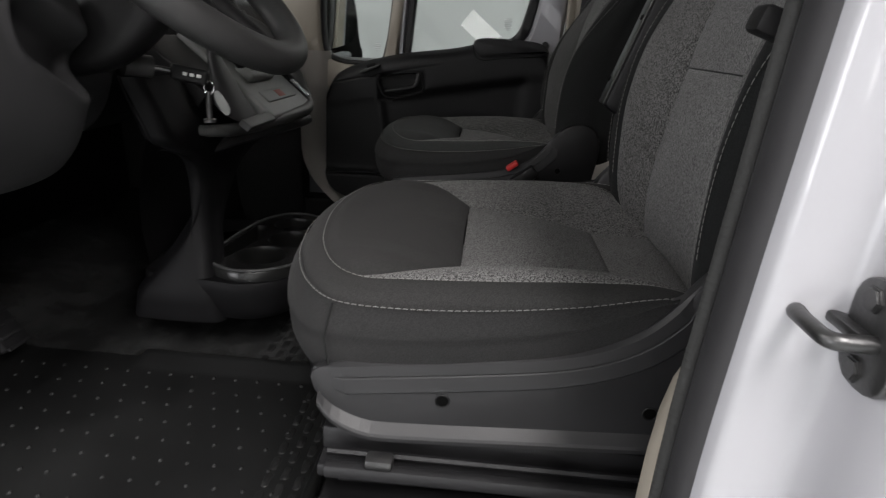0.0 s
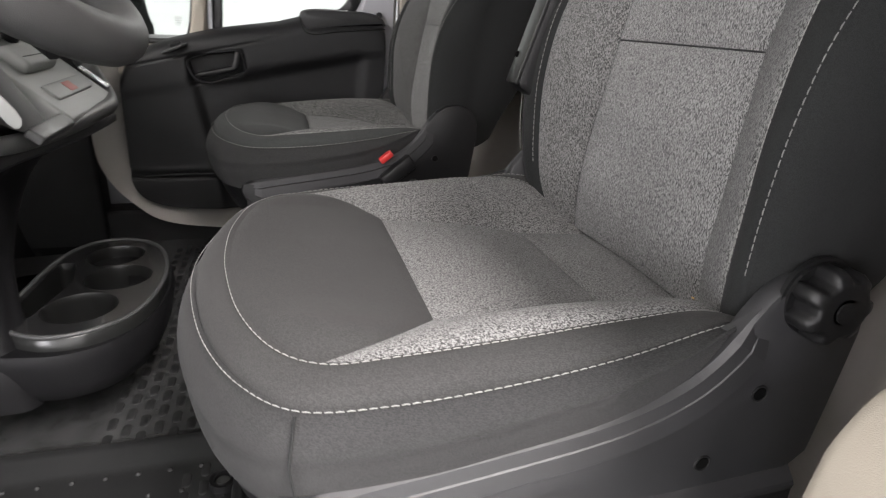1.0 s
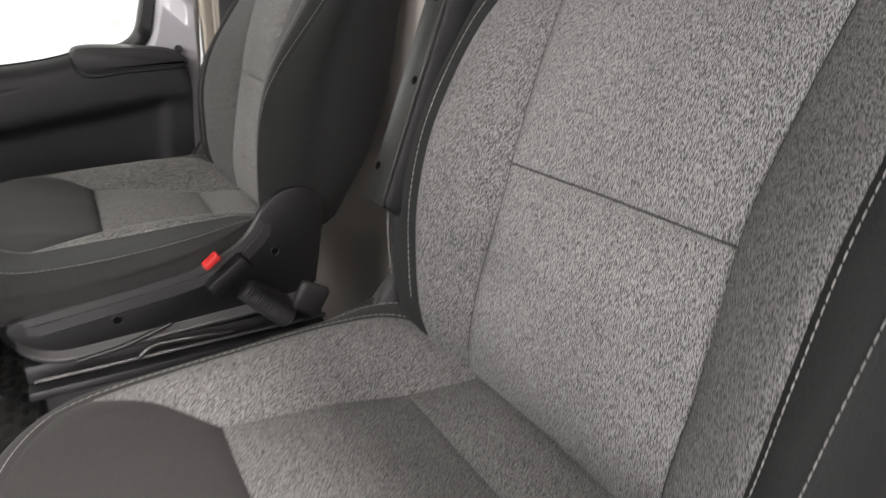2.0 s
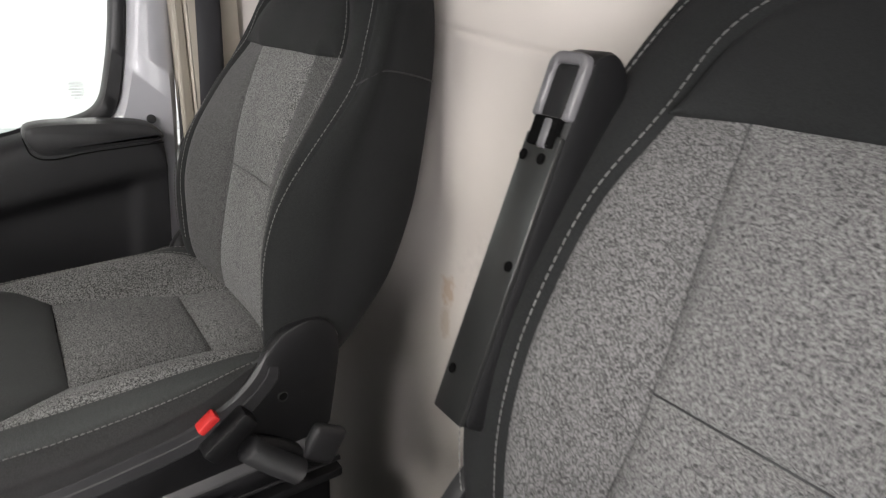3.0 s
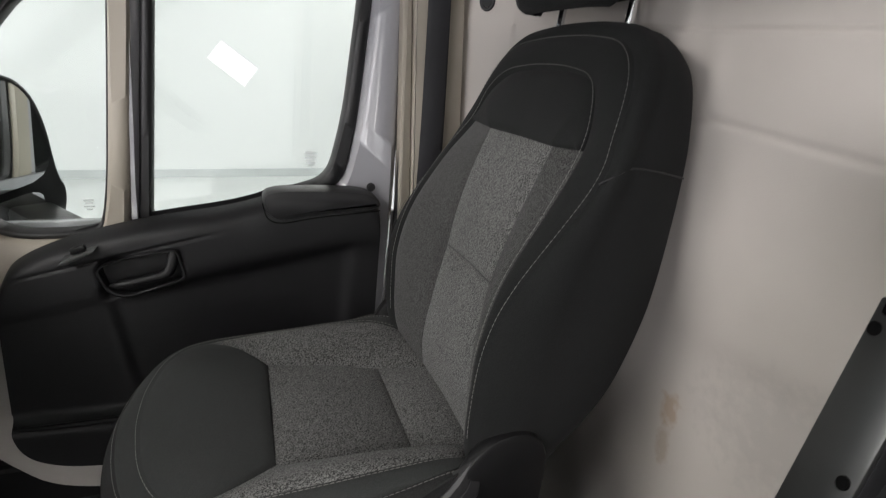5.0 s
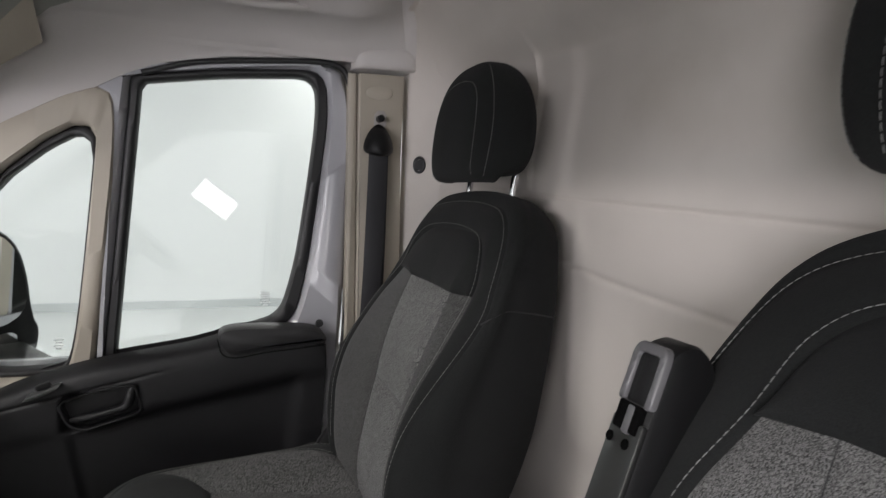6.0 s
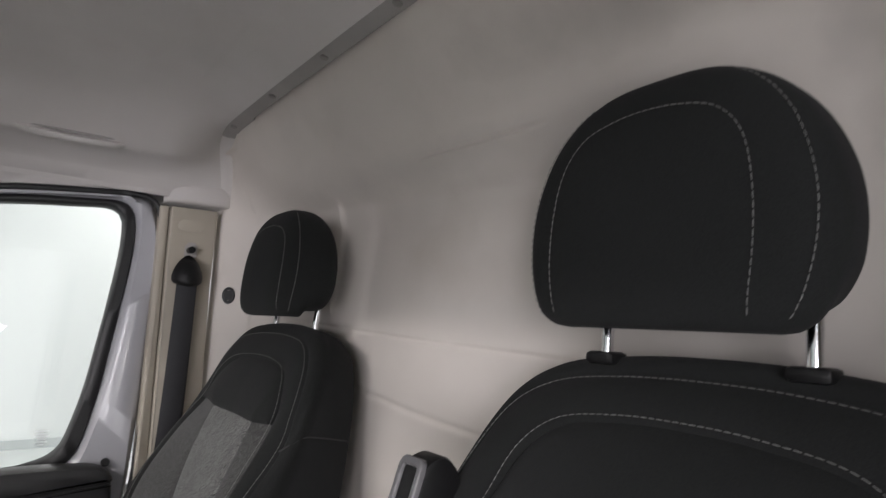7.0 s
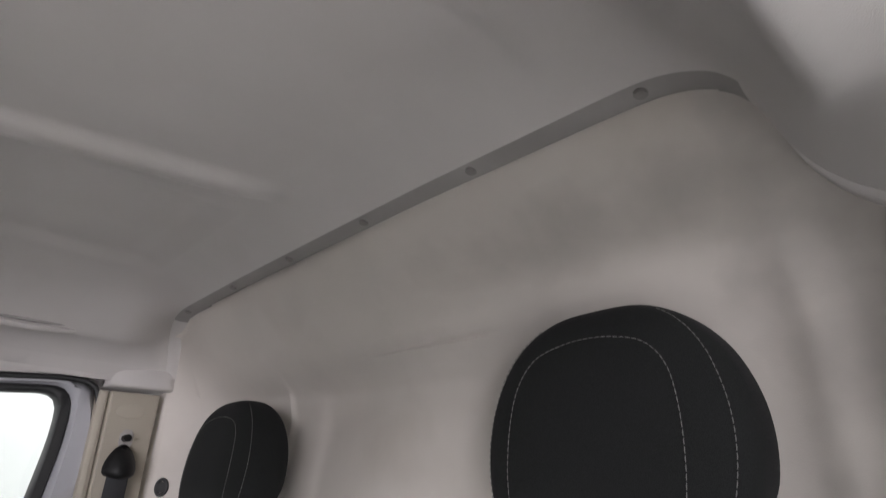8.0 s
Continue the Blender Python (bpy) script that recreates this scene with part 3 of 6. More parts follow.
# bulkhead behind the seats
def bulk_x(y, z):
    a = abs(y)
    t = min(1, max(0, (z - 1.205) / 0.295))
    x = 0.632 - 0.172 * t * t * (3 - 2 * t)
    x -= 0.030 * soft(y - 0.02, 0.05) * soft(1.15 - z, 0.05)
    x += (min(x, 0.487) - x) * min(1, max(0, (a - 0.66) / 0.216)) ** 2.2
    x -= 0.010 * (1 / (1 + math.exp(-(a - 0.30) / 0.008))) * math.exp(-((z - 1.17) / 0.16) ** 4) * (a < 0.8)
    x += 0.0028 * math.exp(-((z - 1.001 - 0.045 * y) / 0.004) ** 2) * soft(0.60 - a, 0.03) + 0.0028 * math.exp(-((z - 0.872 - 0.115 * y) / 0.006) ** 2) * soft(0.40 - a, 0.04)
    x += 0.004 * math.exp(-((z - 1.3085 - 0.02 * y) / 0.003) ** 2) * soft(y + 0.19, 0.006) * soft(0.09 - y, 0.02)
    x -= 0.006 * math.exp(-((y - 0.425) / 0.005) ** 2) * math.exp(-((z - 1.17) / 0.14) ** 6)
    x += 0.006 * soft(0.425 - y, 0.003) * math.exp(-((z - 1.17) / 0.14) ** 6) * soft(y - 0.28, 0.03)
    x -= 0.012 * math.exp(-((z - 1.385 + 0.10 * y) / 0.030) ** 2) * soft(0.55 - y, 0.05) * soft(y + 0.10, 0.06)
    x += 0.006 * math.exp(-((z - 1.255 - 0.05 * y) / 0.018) ** 2) * soft(0.60 - y, 0.05) * soft(y + 0.15, 0.06)
    x -= 0.006 * math.exp(-((y - 0.25) / 0.022) ** 2) * math.exp(-((z - 0.82) / 0.18) ** 6)
    x += 0.010 / (1 + math.exp((z - 0.60) / 0.007)) * math.exp(-(y / 0.42) ** 8)
    x -= 0.026 * soft(1.330 - z, 0.012) * soft(0.10 - y, 0.07) * soft(z - 1.12, 0.035)
    x -= 0.010 * math.exp(-((y + 0.60) / 0.025) ** 2) * soft(1.32 - z, 0.02)
    x += (0.015 - 0.030 * soft(z - 1.395 + 0.2 * max(0, -0.33 - y), 0.011)) * soft(0.0 - y, 0.06)
    return x + 0.0035 * math.sin(5 * y + 1) * math.sin(4 * z)


ys = np.linspace(-0.93, 0.93, 300)
zs = np.r_[np.linspace(-0.45, 0.78, 70), np.linspace(0.784, 1.36, 300), np.linspace(1.365, 1.515, 40)]
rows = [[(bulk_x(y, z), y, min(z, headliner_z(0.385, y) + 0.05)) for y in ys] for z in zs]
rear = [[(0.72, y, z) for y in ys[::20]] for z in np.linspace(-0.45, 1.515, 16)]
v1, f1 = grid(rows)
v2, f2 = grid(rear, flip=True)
tagged(part("wall_bulkhead", join((v1, f1), (v2, f2)), BULK), "worn grey-beige moulded bulkhead board behind the seats, stained and scuffed, with painted shade", "wall", kind="structure")
hole = thing("bulkhead_plug", "round black rubber plug set into the bulkhead board", "plug")
plug_at = np.array((bulk_x(0.853, 1.085) - 0.003, 0.849, 1.085))
side_ = np.array((-0.83, 0.55, 0))
part("rim", tube([plug_at + 0.013 * math.cos(a) * side_ + (0, 0, 0.018 * math.sin(a)) for a in np.linspace(0, 2 * math.pi, 40, endpoint=False)], 0.004, 8, closed=True), RUBBER, hole)
part("core", disc(0.013, 0.012, plug_at + (0.002, 0.002, 0), (90, 0, -33), 24, 0.001), PLASTIC, hole)

# front of the cab: windscreen, cowl and dashboard
for s, nm in ((1, "passenger"), (-1, "driver")):
    spine = curve([(-0.30, s * 0.865, 1.315), (-0.42, s * 0.865, 1.225), (-0.62, s * 0.865, 1.06), (-0.95, s * 0.87, 0.78), (-1.15, s * 0.87, 0.62)], 30)
    inn = [p + (0.01, -s * 0.10, 0.055) for p in spine]
    outr = [p + (-0.015, s * 0.03, -0.012) for p in spine]
    inner = [p + (0.012, -s * 0.035, -0.028) for p in spine]
    backs = [p + (-0.05, -s * 0.085, 0.06) for p in spine]
    tagged(part("pillar_front_" + nm, grid([outr, inner, inn, backs, [p + (-0.05, s * 0.03, 0.04) for p in spine], outr], flip=s > 0), BEIGE), "beige plastic windscreen pillar trim", "pillar", kind="structure")
ws = [(-0.43, 1.42), (-1.22, 0.70)]
screen = thing("windscreen", "clear laminated windscreen ahead of the dashboard", "windscreen", kind="structure")
pane = part("pane", grid([[(a, y, z) for y in np.linspace(-0.80, 0.80, 12)] for a, z in ws] + [[(a - 0.006, y, z + 0.004) for y in np.linspace(-0.80, 0.80, 12)] for a, z in ws[::-1]]), GLASS, screen)
pane.visible_shadow = False
sheet_box("cowl_wall", (-1.30, -0.93, -0.10), (-1.22, 0.93, 0.70), PLASTIC, "black cowl panel ahead of the dashboard", 0.004)
sheet_box("windscreen_header", (-0.46, -0.80, 1.405), (-0.40, 0.80, 1.52), LINER, "grey windscreen header trim", 0.01, "trim")

# passenger pillar with its trim
tagged(part("pillar_trim_passenger", slab(fillet([(0.372, -0.05, 0.004), (0.490, -0.05, 0.004), (0.480, 0.60, 0.004), (0.472, 1.10, 0.01), (0.476, 1.304, 0.004), (0.360, 1.302, 0.004), (0.368, 0.60, 0.004)], 3), "y", 0.872, 0.99, 0.005), BEIGE), "beige plastic door pillar trim with a belt slot", "pillar", kind="structure")
plan = curve([(0.346, 0.905), (0.352, 0.884), (0.368, 0.870), (0.40, 0.861), (0.455, 0.853), (0.490, 0.856), (0.506, 0.872), (0.512, 0.93)], 28)
rows = [[(x, y + o, z) for x, y in plan] for z, o in ((1.313, 0.09), (1.313, 0.012), (1.315, 0.003), (1.320, 0.0), (1.345, 0.0), (1.360, 0.004), (1.372, 0.014), (1.380, 0.030))]
tagged(part("pillar_cap_passenger", grid(rows, flip=True), LINER), "grey cap where pillar trim meets the headliner", "trim", kind="structure")
tagged(part("pillar_cap_driver", slab(rounded([(0.30, 1.30), (0.60, 1.30), (0.60, 1.50), (0.30, 1.46)], 1), "y", -0.99, -0.842, 0.02), LINER), "grey cap over the driver pillar trim", "trim", kind="structure")
tagged(part("pillar_edge_passenger", slab(fillet([(0.334, -0.05, 0.003), (0.366, -0.05, 0.003), (0.366, 0.60, 0.003), (0.357, 1.302, 0.003), (0.336, 1.302, 0.003), (0.341, 0.80, 0.05)], 3), "y", 0.882, 0.93, 0.004), BEIGE), "cream pillar edge beside the door seal", "trim", kind="structure")
# Boxes added to stop light leaking in past the pillar tops.
sheet_box("leak_block_driver", (0.33, -1.034, 1.27), (0.76, -0.99, 1.60), LINER, "grey box over the driver pillar, added against light leaks", 0.004, "pillar")
sheet_box("leak_block_passenger", (0.27, 0.956, 1.285), (0.47, 1.0, 1.46), LINER, "grey box behind the pillar cap, added against light leaks", 0.004, "pillar")
slot = part("height_slot", slab(rounded([(0.399, 1.168), (0.430, 1.168), (0.432, 1.214), (0.401, 1.214)], 1), "y", 0.8695, 0.88, 0.0010), LINER_EDGE, None)
tagged(slot, "grey belt height slot in the pillar trim", "slot", kind="structure")
tagged(part("pillar_notch", slab(rounded([(0.378, 1.240), (0.444, 1.242), (0.445, 1.274), (0.379, 1.272)], 2), "y", 0.8695, 0.88, 0.0012), BEIGE), "small moulded cover in the pillar trim", "cover", kind="structure")

belt = thing("passenger_seat_belt", "black seat belt hanging from its pillar anchor", "seat belt")
part("anchor_cover", grid([[(0.405 + w * math.cos(a) * (1 + 0.12 * math.sin(a)), 0.846 - 0.9 * w * max(0, -math.sin(a)) - 0.006, z + 0.006 * math.sin(a)) for a in np.linspace(0, 2 * np.pi, 32, endpoint=False)] for w, z in ((0.001, 1.172), (0.010, 1.171), (0.019, 1.164), (0.027, 1.152), (0.034, 1.136), (0.0370, 1.122), (0.036, 1.112), (0.030, 1.106), (0.001, 1.105))], close_u=True, flip=True), PLASTIC, belt, "black moulded anchor cover")
part("bolt", disc(0.0085, 0.034, (0.412, 0.860, 1.193), (90, 0, 0), 16), PLASTIC, belt)
strap = curve([(0.405, 0.832, 1.115), (0.403, 0.834, 1.0), (0.398, 0.838, 0.80), (0.388, 0.842, 0.55), (0.380, 0.845, 0.2)], 40)
wide = [[(p[0] - 0.024, p[1] + 0.002, p[2]), (p[0] - 0.012, p[1] - 0.0015, p[2]), (p[0] + 0.010, p[1] - 0.0005, p[2]), (p[0] + 0.023, p[1] + 0.003, p[2])] for p in strap]
part("webbing", join(grid(wide, flip=True), grid([[(a, b + 0.002, c) for a, b, c in r] for r in wide])), WEBBING, belt)
wide2 = [[(p[0] + 0.012, p[1] + 0.006, p[2]), (p[0] + 0.026 + 0.014 * k / 40, p[1] + 0.010, p[2])] for k, p in enumerate(strap)]
part("webbing_return", join(grid(wide2, flip=True), grid([[(a, b + 0.002, c) for a, b, c in r] for r in wide2])), WEBBING, belt)

# ---- passenger door ----
door = thing("passenger_door", "white van door with a black door card and closed window", "door")
OPENING = fillet([(-0.124, 1.241, 0.006), (0.05, 1.270, 0.05), (0.266, 1.291, 0.055), (0.268, 1.19, 0.05), (0.252, 1.05, 0.05), (0.222, 0.83, 0.09), (0.185, 0.695, 0.09), (0.10, 0.672, 0.05), (-0.02, 0.640, 0.05), (-0.184, 0.600, 0.01)])
c0 = OPENING.mean(0)
SEAL_OUT = fillet([(-0.143, 1.255, 0.008), (0.06, 1.289, 0.05), (0.288, 1.309, 0.065), (0.294, 1.19, 0.05), (0.279, 1.05, 0.05), (0.250, 0.82, 0.10), (0.215, 0.672, 0.09), (0.10, 0.645, 0.05), (-0.02, 0.615, 0.05), (-0.210, 0.570, 0.01)])
FRAME_OUT = rounded([(-0.215, 0.20), (-0.222, 0.57), (-0.203, 1.0), (-0.196, 1.17), (-0.250, 1.235), (-0.125, 1.275), (0.08, 1.312), (0.315, 1.334), (0.350, 1.25), (0.354, 1.13), (0.342, 0.78), (0.318, 0.39), (0.30, 0.20)], 1)
part("door_frame", ring(FRAME_OUT, SEAL_OUT, "y", 0.905, 0.985, 140, 0.018), PAINT, door, "glossy white painted window frame")
part("window_seal", ring(SEAL_OUT, OPENING, "y", 0.915, 0.965, 140, 0.006), RUBBER, door, "black rubber window seal")
pane = part("window_glass", slab(c0 + (OPENING - c0) * 1.03, "y", 0.948, 0.952, 0), GLASS, door, "clear window glass", False)
pane.visible_shadow = False
for k, (w, dz) in enumerate(((0.026, 0.014), (0.020, 0.008), (0.028, 0.002), (0.018, -0.004), (0.024, -0.010), (0.012, -0.016))):
    part("etched_mark", slab([(0.150 - w / 2, 0.735 + dz), (0.150 + w / 2, 0.735 + dz), (0.150 + w / 2, 0.738 + dz), (0.150 - w / 2, 0.738 + dz)], "y", 0.9455, 0.947, 0), ETCH, pane)
line = curve([(-0.12, 0.904, 1.258), (-0.03, 0.904, 1.287), (0.047, 0.904, 1.301), (0.153, 0.904, 1.313), (0.26, 0.903, 1.322), (0.315, 0.900, 1.316), (0.339, 0.899, 1.285), (0.350, 0.899, 1.20), (0.353, 0.899, 1.05), (0.348, 0.899, 0.78), (0.330, 0.899, 0.50), (0.315, 0.899, 0.30)], 120)
part("door_seal", tube(line, 0.0068, 8), RUBBER, door, "black rubber door weatherstrip")
part("frame_plug", disc(0.0095, 0.012, (0.279, 0.903, 0.678), (90, 0, 0), 20), RUBBER, door, "round black plug")

# door card: padded black panel with ledge, grip recess and pocket
top_line = curve([(-0.455, 0.500), (-0.425, 0.548), (-0.345, 0.588), (-0.226, 0.620), (-0.144, 0.634), (-0.03, 0.650), (0.045, 0.668), (0.075, 0.680), (0.16, 0.682), (0.255, 0.676), (0.286, 0.655), (0.290, 0.62)], 190)
low_line = curve([(-0.462, 0.24), (-0.44, 0.17), (-0.39, 0.135), (-0.30, 0.118), (-0.15, 0.11), (0.0, 0.10), (0.15, 0.10), (0.25, 0.10), (0.262, 0.11)], 190)


def card_y(x, z, ztop):
    d = ztop - z
    y = 0.905 - 0.055 * (1 - math.exp(-d / 0.012))
    below = soft(0.522 + 0.176 * x - z, 0.007)          # under the padded upper band
    inside = soft(0.215 + 0.085 * (z - 0.5) - x, 0.006) * soft(x + 0.262 - 0.18 * (0.47 - z), 0.006)
    y -= 0.018 * (1 - below) + 0.013 * below * (1 - inside)
    y += 0.003 * math.exp(-((z - 0.612 - 0.21 * x) / 0.003) ** 2) * soft(-0.07 - x, 0.01)
    well = soft(0.566 + 0.11 * (x + 0.13) - z, 0.003) * soft(z - 0.484 - 0.24 * (x + 0.226), 0.003) * soft(x + 0.268, 0.004) * soft(-0.126 - x, 0.003)
    y += 0.030 * well
    pocket = soft(0.222 - z, 0.004)
    y -= 0.040 * pocket * (soft(-0.05 - x, 0.05) * 0.6 + 0.4)
    return y


card = []
for k, t in enumerate(np.r_[0, 0.006, 0.014, 0.026, np.linspace(0.04, 1, 170)]):
    row = []
    for a, b in zip(top_line, low_line):
        x, z = a[0] * (1 - t) + b[0] * t, a[1] * (1 - t) + b[1] * t
        row.append((x, card_y(x, z, a[1]), z))
    card.append(row)
v1, f1 = grid(card, flip=True)
edge = [[(x, y, z) for x, y, z in (r[0] for r in card)], [(x - 0.004, 0.925, z) for x, y, z in (r[0] for r in card)]]
edge2 = [[(x, y, z) for x, y, z in (r[-1] for r in card)], [(x + 0.003, 0.925, z) for x, y, z in (r[-1] for r in card)]]
back = [[(x, 0.93, z) for x, y, z in r[::10]] for r in card[::10]]
part("door_card", join((v1, f1), grid(edge), grid(edge2, flip=True), grid(back)), DOOR_PLASTIC, door, "black grained plastic door card")
pad_line = rounded([(0.036, 0.676), (0.062, 0.690), (0.16, 0.6895), (0.255, 0.684), (0.286, 0.664), (0.290, 0.641), (0.214, 0.636), (0.142, 0.630), (0.080, 0.621), (0.050, 0.632)], 2)
part("armrest_pad", slab(pad_line, "y", 0.8275, 0.90, 0.014), PLASTIC_SOFT, door, "soft dark grey elbow pad")
part("pad_seam", tube(curve([(0.040, 0.8318, 0.664), (0.050, 0.8318, 0.630), (0.080, 0.8318, 0.6195), (0.142, 0.8318, 0.628), (0.214, 0.8318, 0.634), (0.286, 0.8318, 0.640)], 40), 0.0013, 6), HOLE, door)
HO = fillet([(-0.283, 0.540, 0.02), (-0.220, 0.563, 0.03), (-0.128, 0.574, 0.014), (-0.113, 0.508, 0.016), (-0.226, 0.474, 0.03), (-0.262, 0.486, 0.025)])
HI = fillet([(-0.276, 0.539, 0.016), (-0.219, 0.559, 0.026), (-0.132, 0.569, 0.010), (-0.119, 0.512, 0.012), (-0.226, 0.480, 0.024), (-0.257, 0.491, 0.02)])
part("handle_surround", ring(HO, HI, "y", 0.8300, 0.852, 220, 0.002), DOOR_PLASTIC, door, "black handle surround")
part("handle_back", slab(fillet([(-0.272, 0.543, 0.008), (-0.219, 0.560, 0.016), (-0.130, 0.569, 0.008), (-0.119, 0.519, 0.008), (-0.134, 0.506, 0.008), (-0.226, 0.481, 0.014), (-0.256, 0.493, 0.014)]), "y", 0.848, 0.853, 0.001), PLASTIC, door)
pull = part("pull_handle", tube(curve([(-0.258, 0.842, 0.499), (-0.230, 0.836, 0.504), (-0.185, 0.835, 0.513), (-0.155, 0.836, 0.520), (-0.144, 0.837, 0.532), (-0.139, 0.840, 0.550), (-0.136, 0.846, 0.567)], 40), np.interp(np.linspace(0, 1, 40), [0, 0.1, 0.6, 1], [0.004, 0.0085, 0.0095, 0.011]), 12), DOOR_PLASTIC, door, "black door pull handle")
part("switch_plate", slab(rounded([(-0.335, 0.556), (-0.275, 0.578), (-0.268, 0.588), (-0.325, 0.570)], 1), "y", 0.800, 0.86, 0.003), PLASTIC_GREY, door, "grey window switch plate")
part("switch_rocker", box((0.028, 0.012, 0.012), (-0.300, 0.822, 0.585), 0.003, 2, (0, -20, 0)), PLASTIC, door)
part("pocket_lip", tube(curve([(-0.455, 0.812, 0.215), (-0.35, 0.80, 0.222), (-0.2, 0.80, 0.224), (0.05, 0.815, 0.224), (0.28, 0.825, 0.226)], 30), 0.006, 8), PLASTIC, door)

# quarter window ahead of the door window
quarter = thing("quarter_window", "small fixed front quarter window in beige trim", "window", kind="structure")
Q_IN = rounded([(-0.212, 1.170), (-0.232, 0.95), (-0.268, 0.615), (-0.30, 0.590), (-0.455, 0.592), (-0.490, 0.65), (-0.482, 0.93)], 2)
qc = Q_IN.mean(0)
Q_SEAL = qc + (Q_IN - qc) * 1.07
Q_OUT = rounded([(-0.178, 1.235), (-0.172, 1.13), (-0.183, 0.99), (-0.199, 0.81), (-0.232, 0.545), (-0.30, 0.50), (-0.60, 0.48), (-0.64, 0.70), (-0.60, 1.00), (-0.30, 1.19)], 1)
part("trim", ring(Q_OUT, Q_SEAL, "y", 0.898, 0.99, 220, 0.010), BEIGE, quarter, "beige plastic quarter window trim")
part("seal", ring(Q_SEAL, Q_IN, "y", 0.925, 0.97, 110, 0.004), RUBBER, quarter, "thin black rubber seal")
pane = part("pane", slab(qc + (Q_IN - qc) * 1.03, "y", 0.952, 0.956, 0), GLASS, quarter, "clear quarter glass", False)
pane.visible_shadow = False
for k, (w, dz) in enumerate(((0.020, 0.010), (0.014, 0.004), (0.020, -0.003), (0.012, -0.009))):
    part("etched_mark", slab([(-0.300 - w / 2, 0.640 + dz), (-0.300 + w / 2, 0.640 + dz), (-0.300 + w / 2, 0.643 + dz), (-0.300 - w / 2, 0.643 + dz)], "y", 0.949, 0.9505, 0), ETCH, pane)

# painted sill and jamb round the foot of the door card
jo = curve([(-0.56, 0.62), (-0.54, 0.40), (-0.53, 0.25), (-0.46, 0.14), (-0.34, 0.070), (0.0, 0.040), (0.34, 0.040)], 60)
ji = curve([(-0.46, 0.62), (-0.462, 0.40), (-0.455, 0.24), (-0.41, 0.16), (-0.32, 0.125), (0.0, 0.115), (0.34, 0.115)], 60)
rows = [[(a, 0.845 - 0.02 * k, b) for a, b in (jo * (1 - t) + ji * t)] for k, t in ((2.2, 0), (1.2, 0.15), (0, 0.6), (-2, 0.9), (-4, 1.0))]
tagged(part("sill_passenger", grid(rows), JAMB), "pale beige door jamb and sill trim", "sill", kind="structure")
sheet_box("kick_panel_passenger", (-1.22, 0.84, -0.05), (-0.55, 0.93, 0.66), PLASTIC, "black kick panel beside the passenger footwell", 0.01)
sheet_box("sill_side_passenger", (-0.60, 0.86, -0.06), (0.60, 0.95, 0.10), PLASTIC, "black plastic door sill", 0.012, "sill")
sheet_box("door_skin", (-0.62, 0.99, -0.35), (0.36, 1.005, 0.60), PAINT, "white painted outer door skin", 0.003, "door skin")

# door mirror outside
mirror = thing("wing_mirror", "black framed wing mirror with a small lower wide-angle glass", "mirror")
M_OUT = rounded([(-0.60, 0.885), (-0.50, 0.890), (-0.445, 0.868), (-0.412, 0.79), (-0.400, 0.645), (-0.382, 0.612), (-0.396, 0.535), (-0.44, 0.522), (-0.62, 0.545)], 2)
M_IN = rounded([(-0.60, 0.872), (-0.50, 0.878), (-0.453, 0.858), (-0.424, 0.785), (-0.412, 0.652), (-0.54, 0.612), (-0.62, 0.600)], 2)
M_LOW = rounded([(-0.60, 0.582), (-0.545, 0.592), (-0.445, 0.622), (-0.438, 0.575), (-0.455, 0.545), (-0.61, 0.560)], 2)
body = part("housing", slab(M_OUT, "y", 1.205, 1.33, 0.015), PLASTIC, mirror, "black plastic mirror housing")
part("glass", slab(M_IN, "y", 1.200, 1.2045, 0), MIRROR, mirror, "large mirror glass", False)
part("wide_glass", slab(M_LOW, "y", 1.200, 1.2045, 0), MIRROR, mirror, "small convex mirror glass", False)
part("arm", box((0.10, 0.24, 0.05), (-0.47, 1.10, 0.56), 0.015), PLASTIC, mirror)
mirror.matrix_world = pose(0.55, 0.447, 0, 0, 0, 32)      # glass turned to the rear

# ---- driver side door opening ----
J = thing("door_jamb_driver", "white painted door jamb with black seal and striker", "door jamb", kind="structure")
jx = curve([(0.246, 0, -0.10), (0.244, 0, 0.30), (0.245, 0, 0.45), (0.251, 0, 0.565), (0.260, 0, 0.71), (0.275, 0, 0.95), (0.292, 0, 1.30)], 60)
rows = []
for x, _, z in jx:
    rows.append([(x - 0.004, -0.915, z), (x - 0.003, -0.930, z), (x, -0.948, z), (x + 0.004, -0.952, z), (x + 0.020, -0.954, z), (x + 0.032, -0.957, z), (x + 0.038, -0.963, z), (x + 0.041, -0.980, z), (x + 0.045, -1.010, z), (x + 0.066, -1.028, z), (x + 0.09, -1.034, z), (x + 0.40, -1.036, z)])
part("jamb_panel", grid(rows), PAINT, J, "glossy white painted steel")
band = [[(x + 0.002, -0.908, z), (x - 0.007, -0.914, z), (x - 0.0095, -0.922, z), (x - 0.0072, -0.931, z), (x - 0.0042, -0.938, z), (x + 0.002, -0.942, z)] for x, _, z in jx]
part("jamb_seal", grid(band), SEAL, J, "smooth charcoal rubber door seal")
wrinkle = [(x - 0.005 + 0.00012 * math.sin(1350 * z + 2 * math.sin(90 * z)), -0.903 - 0.00012 * math.sin(1100 * z), z) for x, _, z in curve([tuple(q) for q in jx], 1500)]
part("seal_lip", tube(wrinkle, 0.0052, 8), SEAL_LIP, J, "crinkled grey cloth seal lip")
rows = []
